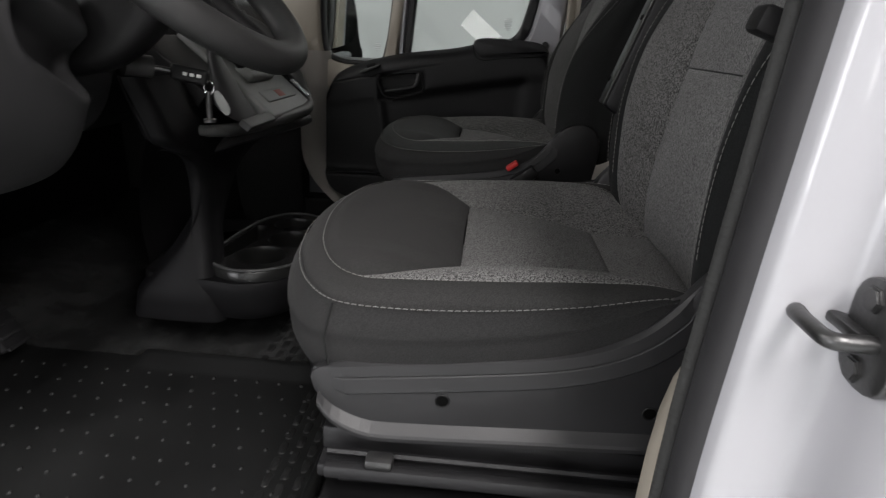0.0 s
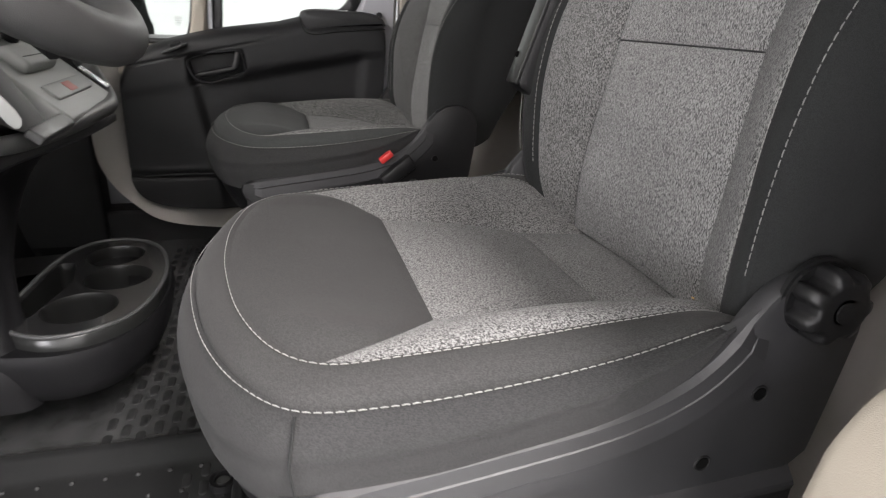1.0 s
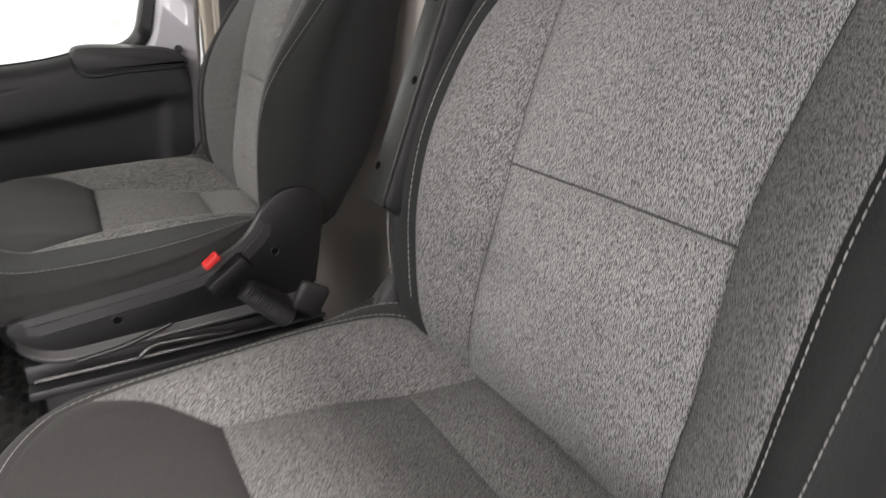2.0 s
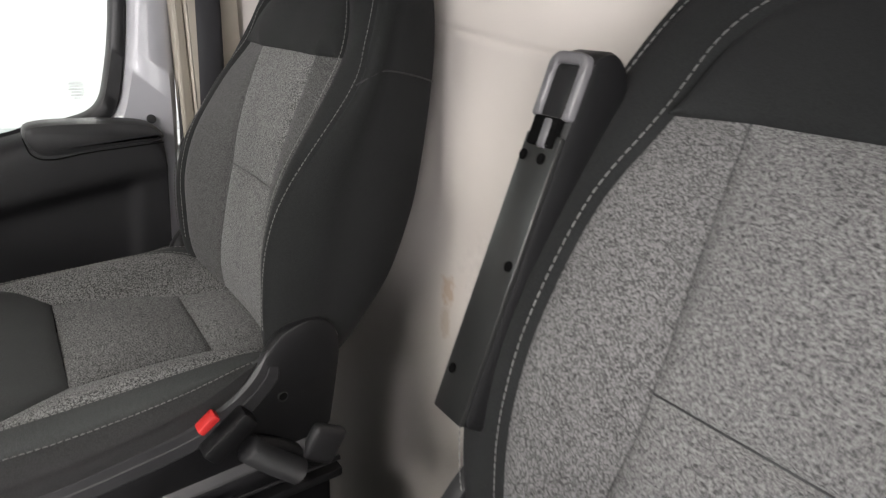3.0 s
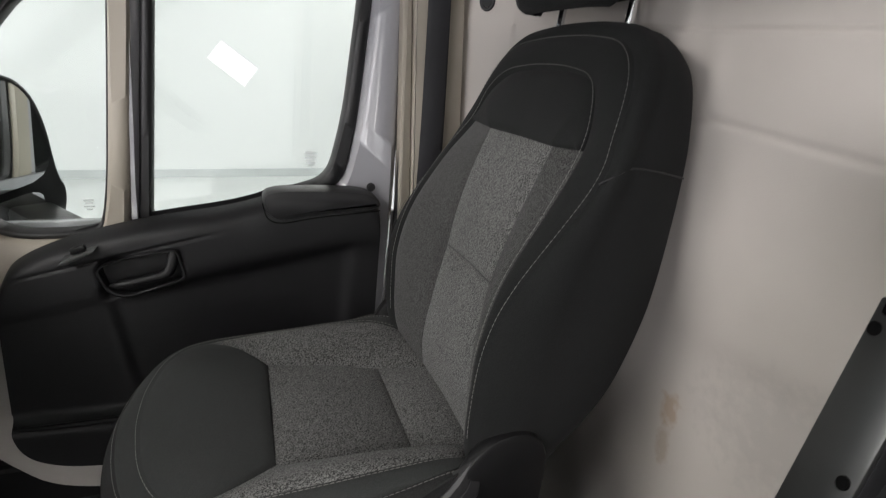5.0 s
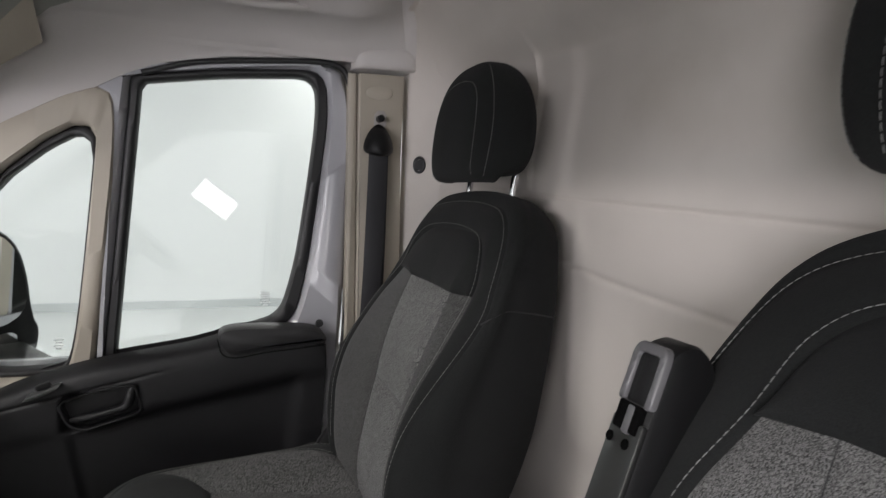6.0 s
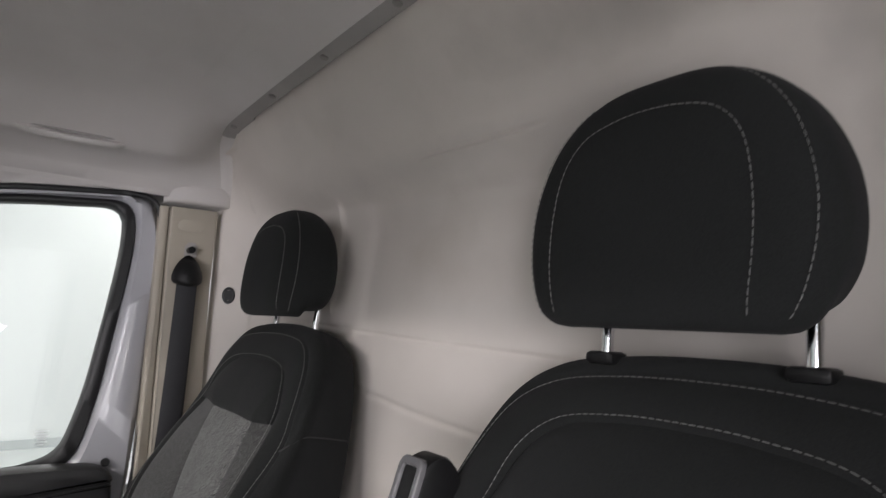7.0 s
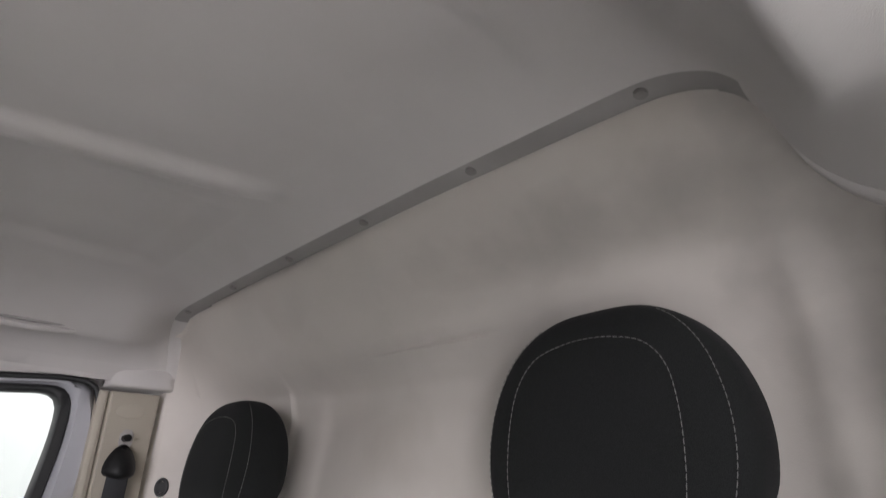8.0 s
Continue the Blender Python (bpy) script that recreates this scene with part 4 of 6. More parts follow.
for z in np.linspace(-0.05, 1.30, 160):
    x = 0.226 + 0.030 / (1 + math.exp(-(z - 0.475) / 0.018)) + 0.01 * z
    xe = float(np.interp(z, [0.0, 0.30, 0.42, 0.455, 0.478, 0.495, 0.530, 1.3], [0.245, 0.255, 0.259, 0.266, 0.281, 0.300, 0.320, 0.34]))
    ye = float(np.interp(z, [0.49, 0.56], [-0.820, -0.868]))
    rows.append([(x + 0.016, -0.906, z), (x + 0.004, -0.899, z), (x + 0.003, -0.886, z), (0.5 * x + 0.5 * xe - 0.004, -0.45 + 0.5 * ye - 0.003 + 0.0, z), (xe - 0.003, ye - 0.008, z), (xe, ye, z), (xe + 0.01, ye + 0.005, z), (0.45, ye + 0.006, z), (0.55, ye + 0.006, z)])
tagged(part("pillar_trim_driver", grid(rows), BEIGE), "beige plastic pillar trim beside the driver seat", "pillar", kind="structure")
striker = thing("door_striker", "dark steel door striker loop bolted to the jamb", "striker")
part("plate", slab(fillet([(-0.961, 0.545, 0.018), (-0.999, 0.545, 0.018), (-0.999, 0.599, 0.018), (-0.961, 0.599, 0.018)]), "x", 0.285, 0.295, 0.002), STEEL_DARK, striker, "dull grey steel plate")
part("loop", tube(fillet([(0.295, -0.950, 0), (0.265, -0.950, 0.007), (0.265, -0.986, 0.007), (0.295, -0.986, 0)])[3:-3] @ np.array([[1, 0, 0], [0, 1, 0]]) + np.array((0, 0, 0.571)), 0.0042, 10), STEEL_DARK, striker)
part("loop_web", box((0.014, 0.036, 0.006), (0.286, -0.968, 0.571), 0.002), STEEL_DARK, striker)
for z in (0.554, 0.589):
    part("bolt", disc(0.0065, 0.004, (0.2845, -0.977, z), (0, 90, 0), 6, 0.001), STEEL_DARK, striker)
dbelt = thing("driver_seat_belt", "black seat belt running down the driver door pillar", "seat belt")
strap = curve([(0.335, -0.862, 1.20), (0.318, -0.862, 0.95), (0.304, -0.862, 0.70), (0.300, -0.862, 0.56)], 30)
wide = [[(p[0] - 0.022, p[1] + 0.006, p[2]), (p[0], p[1] + 0.010, p[2]), (p[0] + 0.024, p[1] + 0.012, p[2])] for p in strap]
part("webbing", join(grid(wide), grid([[(a, b - 0.003, c) for a, b, c in r] for r in wide], flip=True)), WEBBING, dbelt)
part("guide", box((0.055, 0.020, 0.016), (0.280, -0.858, 0.700), 0.004, 2, (0, 18, 0)), PLASTIC, dbelt, "black belt guide clip")
part("guide_pin", tube([(0.275, -0.862, 0.66), (0.278, -0.862, 0.672), (0.285, -0.862, 0.690)], 0.005, 8), CHROME, dbelt, "bright steel pin")
sheet_box("sill_driver", (-0.95, -0.98, -0.10), (0.30, -0.80, -0.005), PLASTIC, "black plastic step sill under the driver door opening", 0.015, "sill")


# ---- seats ----
def mirror_y(c):
    return np.asarray(c, float) * (1, -1, 1)


def whole(half, n):
    """A curve from a half that ends on the seat's middle, with its mirror image."""
    h = np.asarray(half, float)
    return curve(np.vstack([h, mirror_y(h[:-1])[::-1]]), n)


def build_seat(name, label, y0, dx, dz, outboard, driver, laid):
    seat = thing(name, label, "car seat", "cab seats")
    seat.matrix_world = pose(dx, y0, dz)
    s_out = outboard

    # cushion seams: A top stitch, B lower stitch, C widest, D foot
    A = [(0.395, -0.190, 0.415), (0.307, -0.214, 0.454), (0.225, -0.222, 0.458), (0.127, -0.224, 0.452), (0.038, -0.224, 0.447), (-0.011, -0.219, 0.444), (-0.046, -0.195, 0.447), (-0.072, -0.140, 0.452), (-0.086, -0.062, 0.455), (-0.089, 0, 0.456)]
    B = [(0.390, -0.222, 0.440), (0.305, -0.244, 0.456), (0.210, -0.252, 0.442), (0.118, -0.254, 0.431), (0.033, -0.254, 0.426), (-0.032, -0.247, 0.426), (-0.072, -0.208, 0.427), (-0.101, -0.145, 0.428), (-0.118, -0.070, 0.429), (-0.124, 0, 0.430)]
    C = [(0.385, -0.226, 0.452), (0.305, -0.258, 0.462), (0.215, -0.268, 0.425), (0.120, -0.271, 0.405), (0.033, -0.271, 0.395), (-0.045, -0.260, 0.390), (-0.090, -0.215, 0.385), (-0.118, -0.150, 0.383), (-0.137, -0.072, 0.381), (-0.142, 0, 0.381)]
    E = [(0.380, -0.222, 0.405), (0.310, -0.250, 0.400), (0.225, -0.258, 0.375), (0.125, -0.259, 0.355), (0.030, -0.259, 0.345), (-0.045, -0.248, 0.342), (-0.086, -0.205, 0.340), (-0.110, -0.140, 0.336), (-0.124, -0.070, 0.334), (-0.128, 0, 0.334)]
    n = 241
    a, b, c, e = (whole(k, n) for k in (A, B, C, E))
    k4 = int(np.argmin(np.linalg.norm(a[:n // 2] - np.array((-0.011, -0.219, 0.444)), axis=1)))
    cushion = part("cushion", grid([[(0.39, y, 0.33) for y in (-0.2, 0.2)], [(-0.08, y, 0.33) for y in (-0.2, 0.2)]]), PLASTIC, seat, "padded seat cushion")
    out = a.copy()
    out[:, 2] = 0
    cen = np.array((0.15, 0, 0))
    way = out - cen
    way /= np.linalg.norm(way, axis=1)[:, None]
    side = way + (0, 0, 0.6)
    part("top_band", grid(loft(a, b, 9, 0.007, side, 0.6)), VINYL_WORN_LIT if driver else VINYL_MID, cushion, "charcoal vinyl edge band")
    skirt = np.concatenate([loft(b, c, 9, 0.008, way, 0.6), loft(c, e, 7, 0.004, way, 1.0)[1:]])
    part("skirt", grid(skirt), VINYL_SIDE, cushion, "dark cloth cushion side")
    # front panel between the chevron and the top stitch
    c3, c1 = np.array((0.088, -0.141, 0.428)), np.array((0.088, 0.141, 0.428))
    af = a[k4:n - k4]
    chev = np.vstack([curve([af[0], (0.040, -0.188, 0.441), c3], len(af) // 4)[:-1], even([c3, (0.086, 0, 0.433), c1], len(af) - 2 * (len(af) // 4) + 2), curve([c1, (0.040, 0.188, 0.441), af[-1]], len(af) // 4)[1:]])
    gapw = np.minimum(1, np.linalg.norm(chev - af, axis=1) / 0.12)[:, None] * np.array((0, 0, 1.0))
    part("front_panel", grid(loft(chev, af, 26, 0.013, gapw, 0.55)), VINYL_WORN_LIT if driver else VINYL_MID, cushion, "smooth charcoal vinyl front panel")
    # cloth insert with a cross fold
    rear3, rear1 = np.array((0.395, -0.128, 0.395)), np.array((0.395, 0.128, 0.395))
    f3, f1 = np.array((0.285, -0.132, 0.402)), np.array((0.285, 0.132, 0.402))
    m = 40
    part("insert", grid(coons(even([c3, c1], m), even([f3, f1], m), curve([c3, (0.19, -0.138, 0.417), f3], 30), curve([c1, (0.19, 0.138, 0.417), f1], 30), 0.012, (0, 0, 1), 0.45)), CLOTH_SEAT if driver else CLOTH_SEAT_SHADED, cushion, "speckled grey cloth seat insert")
    part("insert_rear", grid(coons(even([f3, f1], m), even([rear3, rear1], m), even([f3, rear3], 20), even([f1, rear1], 20), 0.010, (0, 0, 1), 0.5)), CLOTH_SEAT if driver else CLOTH_SEAT_SHADED, cushion, "speckled grey cloth")
    for s in (1, -1):
        inner = curve([c3, (0.19, -0.138, 0.417), f3, rear3], 40)
        outer = a[:k4 + 1][::-1]
        outer = even(outer, 40)
        front = curve([c3, (0.040, -0.188, 0.441), outer[0]], 16)
        rear = even([inner[-1], outer[-1]], 16)
        patch = coons(inner, outer, front, rear, 0.020, (0, 0, 1), 0.6)
        if s < 0:
            patch = mirror_y(patch)
        part("bolster", grid(patch, flip=s > 0), CLOTH_SEAT if driver else CLOTH_SEAT_SHADED, cushion, "speckled cloth cushion bolster")
    for path, off in ((a, 0.0055), (b, 0.0045)):
        lo = 8
        q = path + way * off + (0, 0, 0.0012)
        part("stitching", stitches(q[lo:n - lo], lift=(0, 0, 0.0012)), THREAD_LIT if driver else THREAD, cushion, "pale contrast stitching")
    part("seam_front", tube(even(np.array([(-0.037, s_out * 0.2545, 0.427), (-0.043, s_out * 0.2680, 0.395), (-0.039, s_out * 0.2665, 0.362)]), 14), 0.0012, 5), VINYL, cushion)

    # backrest seams, each (y, z, x) turned into x, y, z
    def bz(rows):
        return [(x, -y, z) for y, z, x in rows]
    Pm = [(0.140, 0.405, 0.372), (0.137, 0.47, 0.366), (0.135, 0.545, 0.371), (0.125, 0.666, 0.386), (0.128, 0.76, 0.413), (0.134, 0.857, 0.452)]
    Q1 = [(0.19, 0.41, 0.352), (0.207, 0.47, 0.333), (0.215, 0.55, 0.326), (0.217, 0.62, 0.327), (0.215, 0.7, 0.341), (0.21, 0.79, 0.38), (0.19, 0.857, 0.428), (0.170, 0.91, 0.462), (0.1318, 0.94, 0.487), (0.0648, 0.95, 0.497), (0.0, 0.952, 0.5)]
    Q2 = [(0.217, 0.41, 0.35), (0.238, 0.468, 0.329), (0.248, 0.55, 0.32), (0.252, 0.63, 0.325), (0.252, 0.7, 0.345), (0.248, 0.82, 0.412), (0.236, 0.88, 0.448), (0.21, 0.95, 0.5), (0.162, 0.988, 0.528), (0.0864, 1.0, 0.54), (0.0, 1.003, 0.543)]
    S = [(0.22, 0.41, 0.41), (0.249, 0.468, 0.405), (0.263, 0.55, 0.405), (0.268, 0.63, 0.415), (0.268, 0.7, 0.432), (0.259, 0.82, 0.485), (0.245, 0.89, 0.515), (0.217, 0.962, 0.548), (0.165, 1.002, 0.566), (0.0878, 1.014, 0.572), (0.0, 1.017, 0.574)]
    Kb = [(0.205, 0.43, 0.475), (0.232, 0.485, 0.486), (0.243, 0.55, 0.51), (0.247, 0.638, 0.54), (0.246, 0.71, 0.556), (0.238, 0.81, 0.574), (0.226, 0.88, 0.586), (0.198, 0.950, 0.598), (0.150, 0.985, 0.604), (0.080, 0.995, 0.606), (0, 0.997, 0.607)]
    # how far the bolster crest lies back, by height; the laid-back seat more so
    def laid_back(rows):
        return [(y, z, x + laid * float(np.interp(z, [0.45, 0.55, 0.63, 0.70, 0.82, 0.88, 0.95, 1.0], [0, 0.008, 0.014, 0.026, 0.050, 0.042, 0.018, 0.003]))) for y, z, x in rows]
    Q1, Q2 = laid_back(Q1), laid_back(Q2)
    S, Kb = ([(y, z, x + (0.0 if driver else far) * min(1, max(0, (z - 0.45) / 0.1))) for y, z, x in k] for k, far in ((S, 0.006), (Kb, 0.014)))
    if driver:      # top edge worn a little lower
        Q2, S, Kb = ([(y, z - 0.009 * min(1, max(0, (z - 0.93) / 0.06)), x) for y, z, x in k] for k in (Q2, S, Kb))
    nb = 181
    q1, q2, sm, kb = (whole(bz(k), nb) for k in (Q1, Q2, S, Kb))
    if driver:      # inner edge band pulled further over the front
        q1 = q1 + (q1[:, 1:2] > 0) * np.clip(q1[:, 1:2] / 0.2, 0, 1) ** 2 * np.array((-0.005, -0.024, 0))
    backrest = part("backrest", grid([[(0.50, y, z) for y in (-0.15, 0.15)] for z in (0.45, 0.9)]), PLASTIC, seat, "reclined padded backrest")
    fwd = np.array((-1.0, 0, 0.25))
    mid = np.array((0.45, 0, 0.72))
    rad = q2 - mid
    rad[:, 0] = 0
    rad /= np.linalg.norm(rad, axis=1)[:, None]
    part("edge_band", grid(loft(q1, q2, 9, 0.009, rad * 0.5 + fwd * 0.8, 0.6), flip=True), VINYL, backrest, "charcoal vinyl edge band")
    part("side_panel", grid(np.concatenate([loft(q2, sm, 11, 0.010, rad + fwd * 0.5, 0.7), loft(sm, kb, 9, 0.006, rad, 1.0)[1:]]), flip=True), VINYL, backrest, "smooth charcoal vinyl side and top")
    backc = np.stack([np.full(nb, 0.57), kb[:, 1] * 0.0, 0.42 + (kb[:, 2] - 0.42) * 0.95], 1)
    part("rear_shell", grid(loft(kb, backc, 8), flip=True), PLASTIC, backrest, "black moulded backrest shell")
    P = curve([(x, -y, z) for y, z, x in Pm], 60)
    PL = P - np.array((0, 1, 0)) * 0.016 * np.clip((P[:, 2:] - 0.42) / 0.2, 0, 1)
    PR = mirror_y(P) + PL - P
    if not driver:      # cover pulled towards the aisle
        PR = PR - np.array((0, 1, 0)) * np.interp(P[:, 2:], [0.42, 0.55, 0.67, 0.86], [0.010, 0.035, 0.050, 0.050])
    kp = int(np.argmin(abs(P[:, 2] - 0.666)))
    for lo, hi, pf in ((0, kp, 0.012), (kp, 59, 0.012)):
        cl = even(PL[lo:hi + 1], 30)
        cr_ = even(PR[lo:hi + 1], 30)
        bow = (0.004, 0, 0)
        bottom, top_ = even([cl[0], (cl[0] + cr_[0]) / 2 + bow, cr_[0]], 36), even([cl[-1], (cl[-1] + cr_[-1]) / 2 + bow, cr_[-1]], 36)
        part("centre_panel", grid(coons(bottom, top_, cl, cr_, pf, fwd, 0.4), flip=True), CLOTH if driver else CLOTH_SHADED, backrest, "speckled grey cloth back panel")
    cross = even([PL[kp], (PL[kp] + PR[kp]) / 2 + (0.004, 0, 0), PR[kp]], 30) + fwd * 0.0008
    part("cross_seam", tube(cross - fwd * 0.0004, 0.0010, 6), RUBBER, backrest)
    for s in (1, -1):
        part("panel_seam", tube((PL if s > 0 else PR) - fwd * 0.0002, 0.0008, 6), RUBBER, backrest)
    k857 = int(np.argmin(abs(q1[:nb // 2, 2] - 0.857)))
    for s in (1, -1):
        outer = even((q1 if s > 0 else q1[::-1])[:k857 + 1], 44)
        inner = even(PL if s > 0 else PR, 44)
        patch = coons(outer, inner, even([outer[0], inner[0]], 18), even([outer[-1], inner[-1]], 18), 0.010, (-0.8, s * 0.35, 0), 0.45)
        part("wing_panel", grid(patch, flip=s > 0), CLOTH_SIDE_SHADED if driver else CLOTH_WING_SHADED, backrest, "speckled cloth side wing")
    yo = q1[k857:nb - k857]
    ny = len(yo) // 6
    base = np.vstack([even([yo[0], PL[-1]], ny)[:-1], even([PL[-1], (PL[-1] + PR[-1]) / 2 + (0.004, 0, 0), PR[-1]], len(yo) - 2 * ny + 2), even([PR[-1], yo[-1]], ny)[1:]])
    part("yoke", grid(loft(base, yo, 16, 0.010, fwd, 0.5), flip=True), VINYL, backrest, "smooth charcoal vinyl shoulder yoke")
    part("stitching", stitches(q1[10:nb - 10] + rad[10:nb - 10] * 0.0065 + fwd * 0.0060, lift=fwd * 0.0010), THREAD, backrest, "pale contrast stitching")
    part("stitching", stitches(q2[10:nb - 10] - rad[10:nb - 10] * 0.0045 + fwd * 0.0062 + rad[10:nb - 10] * 0.002, lift=fwd * 0.0008), THREAD, backrest, "pale contrast stitching")
    for s in (1, -1):
        k = int(np.argmin(abs(q2[:nb // 2, 2] - 0.825)))
        sp = [q2[k] + rad[k] * 0.004 + fwd * 0.004, (q2[k] + sm[k]) / 2 + rad[k] * 0.0095 + fwd * 0.003, sm[k] + rad[k] * 0.001, (sm[k] + kb[k]) / 2 + rad[k] * 0.006, kb[k] + rad[k] * 0.001]
        sp = curve(sp, 24)
        part("side_seam", tube(sp if s > 0 else mirror_y(sp), 0.0014, 5), RUBBER, backrest)

    # headrest on two rods
    head = part("headrest", grid(head_rows(), close_u=True), VINYL, seat, "domed charcoal vinyl headrest")
    part("stitching", stitches(head_line(0.105, 0.02), lift=(-0.0012, 0, 0)), THREAD, head, "pale contrast stitching")
    for s in (1, -1):
        part("stitching", stitches(head_side(s), lift=(-0.0008, s * 0.001, 0)), THREAD, head, "pale contrast stitching")
    if not driver:      # pushed further down on its rods
        head.scale = (1, 1, 0.88)
        head.location = (0.010, -0.008, HZ * 0.12 - 0.007)
    else:
        head.scale = (0.99, 0.99, 0.998)
        head.location = (-0.004, 0.0145, -0.0035)
    rx, rz = (0.0, -0.007) if driver else (0.034, -0.010)
    for y in (0.114, -0.086):
        rod = part("rod", tube([(0.548 + rx, y, 0.975), (0.552 + rx, y, 1.03), (0.560 + rx, y, 1.09)], 0.0062, 12), CHROME, seat, "bright steel headrest rod")
        part("rod_guide", box((0.028, 0.036, 0.013), (0.549 + rx, y, 1.014 + rz), 0.005), PLASTIC, rod, "black rod guide")

    # moulded side covers, sweeping up to the recliner
    cover_line = [(-0.062, 0.350), (-0.045, 0.362), (0.0, 0.366), (0.112, 0.380), (0.204, 0.395), (0.265, 0.418), (0.300, 0.448), (0.318, 0.480), (0.345, 0.507), (0.385, 0.515), (0.415, 0.500), (0.428, 0.465), (0.420, 0.40), (0.405, 0.305), (0.294, 0.292), (0.04, 0.276), (0.0, 0.276), (-0.030, 0.295), (-0.055, 0.325)]
    for s in (1, -1):
        lo, hi = sorted((s * 0.262, s * 0.285))
        # Same cover on both seats; the driver's is lightened for the door's light.
        cov = part("side_cover", slab(rounded(cover_line, 1), "y", lo, hi, 0.007), PLASTIC_SOFT if driver else PLASTIC, seat, "black moulded seat side cover")
        cov.location = (0, -s * 0.016, 0)
        rim = curve([(-0.055, s * 0.284, 0.352), (0.0, s * 0.285, 0.360), (0.112, s * 0.285, 0.374), (0.204, s * 0.285, 0.389), (0.265, s * 0.285, 0.412), (0.302, s * 0.285, 0.444), (0.322, s * 0.284, 0.478)], 40)
        tg = np.gradient(rim, axis=0)
        dn = np.stack([tg[:, 2], 0 * tg[:, 0], -tg[:, 0]], 1)
        dn /= np.linalg.norm(dn, axis=1)[:, None]
        for name_, steps in (("rim_ledge", ((-0.009, -0.022), (-0.0085, -0.004), (-0.005, 0.0018), (0.0065, 0.0030), (0.0075, 0.0012), (0.0079, -0.001))), ("lower_ledge", ((0.0078, -0.001), (0.0084, 0.0012), (0.0096, 0.0024), (0.026, 0.0032), (0.028, 0.0015), (0.029, -0.004)))):
            fade = np.interp(np.arange(40), [0, 3, 36, 39], [0.2, 1, 1, 0.1])[:, None]
            part(name_, smooth=False, geo=grid([rim + dn * d * (0.3 + 0.7 * fade) + fade * np.array((0, s * o, 0)) + (1 - fade) * np.array((0, -s * 0.004, 0)) for d, o in steps], flip=s > 0), mat=COVER_RIM, parent=cov)
        low = curve([(-0.050, s * 0.283, 0.322), (-0.036, s * 0.285, 0.305), (-0.010, s * 0.286, 0.291), (0.03, s * 0.286, 0.287), (0.2, s * 0.286, 0.296), (0.39, s * 0.286, 0.306)], 40)
        part("foot_flange", grid([low + (0, s * o, h) for o, h in ((-0.003, 0.014), (0.0005, 0.010), (0.008, 0.002), (0.0095, -0.001), (0.0085, -0.006), (0.002, -0.009), (-0.006, -0.009))], flip=s > 0), COVER_RIM, cov, "", False)
        for x, z in ((0.082, 0.331), (0.294, 0.338), (0.335, 0.402)):
            hole_ = part("screw_hole", disc(0.0062, 0.004, (x, s * 0.2842, z), (90, 0, 0), 20, 0.0006), HOLE, cov)
            part("hole_ring", tube([(x + 0.0072 * math.cos(k), s * 0.2853, z + 0.0072 * math.sin(k)) for k in np.linspace(0, 2 * math.pi, 24, endpoint=False)], 0.0011, 6, closed=True), PLASTIC, hole_)
    def flute(q):
        return 1 + 0.13 * math.tanh(2.2 * math.cos(7 * q))
    knob_rows = ((0.026, 0.282, 1), (0.0285, 0.286, 1), (0.0285, 0.300, 1), (0.0265, 0.306, 0.8), (0.023, 0.3085, 0.2), (0.020, 0.3090, 0), (0.001, 0.3090, 0))
    knob = part("recliner_knob", grid([[(0.366 + r * (1 + k * (flute(q) - 1)) * math.cos(q), s_out * w, 0.487 + r * (1 + k * (flute(q) - 1)) * math.sin(q)) for q in np.linspace(0, 2 * np.pi, 128, endpoint=False)] for r, w, k in knob_rows], close_u=True, flip=s_out > 0), PLASTIC, seat, "fluted black recliner knob")
    knob.location = (0, -s_out * 0.014, 0)
    part("knob_flange", disc(0.034, 0.010, (0.366, s_out * 0.280, 0.487), (90, 0, 0), 40, 0.003), PLASTIC, knob)
    part("knob_cap", disc(0.011, 0.005, (0.366, s_out * 0.3085, 0.487), (90, 0, 0), 20), PLASTIC, knob)

    # front apron, slide rails and pedestal
    fr = whole([(0.02, -0.262, 0), (-0.045, -0.248, 0), (-0.084, -0.200, 0), (-0.106, -0.135, 0), (-0.119, -0.07, 0), (-0.122, 0, 0)], 60)
    part("front_apron", grid([fr + (0.004, 0, 0.352), fr + (0, 0, 0.340), fr + (0.006, 0, 0.315), fr + (0.022, 0, 0.282), fr + (0.05, 0, 0.278)]), PLASTIC, seat, "black moulded front apron")
    part("seat_pan", box((0.46, 0.48, 0.03), (0.18, 0, 0.315), 0.006), PLASTIC, seat)
    for s in (1, -1):
        rail = part("slide_rail", box((0.47, 0.045, 0.030), (0.185, s * 0.235, 0.262), 0.004), RAIL, seat, "dark steel slide rail")
        part("rail_foot", box((0.47, 0.075, 0.016), (0.185, s * 0.245, 0.238), 0.003), RAIL, rail)
        part("rail_lip", tube([(-0.04, s * 0.272, 0.258), (0.42, s * 0.272, 0.258)], 0.004, 6), RAIL, rail)
    ped = part("pedestal", box((0.46, 0.50, 0.235), (0.19, 0, 0.112), 0.02), PLASTIC, seat, "black seat pedestal")
    for z in (0.06, 0.12, 0.18):
        part("pedestal_rib", box((0.40, 0.012, 0.012), (0.19, s_out * 0.252, z), 0.003), PLASTIC_SOFT, ped)
    return seat


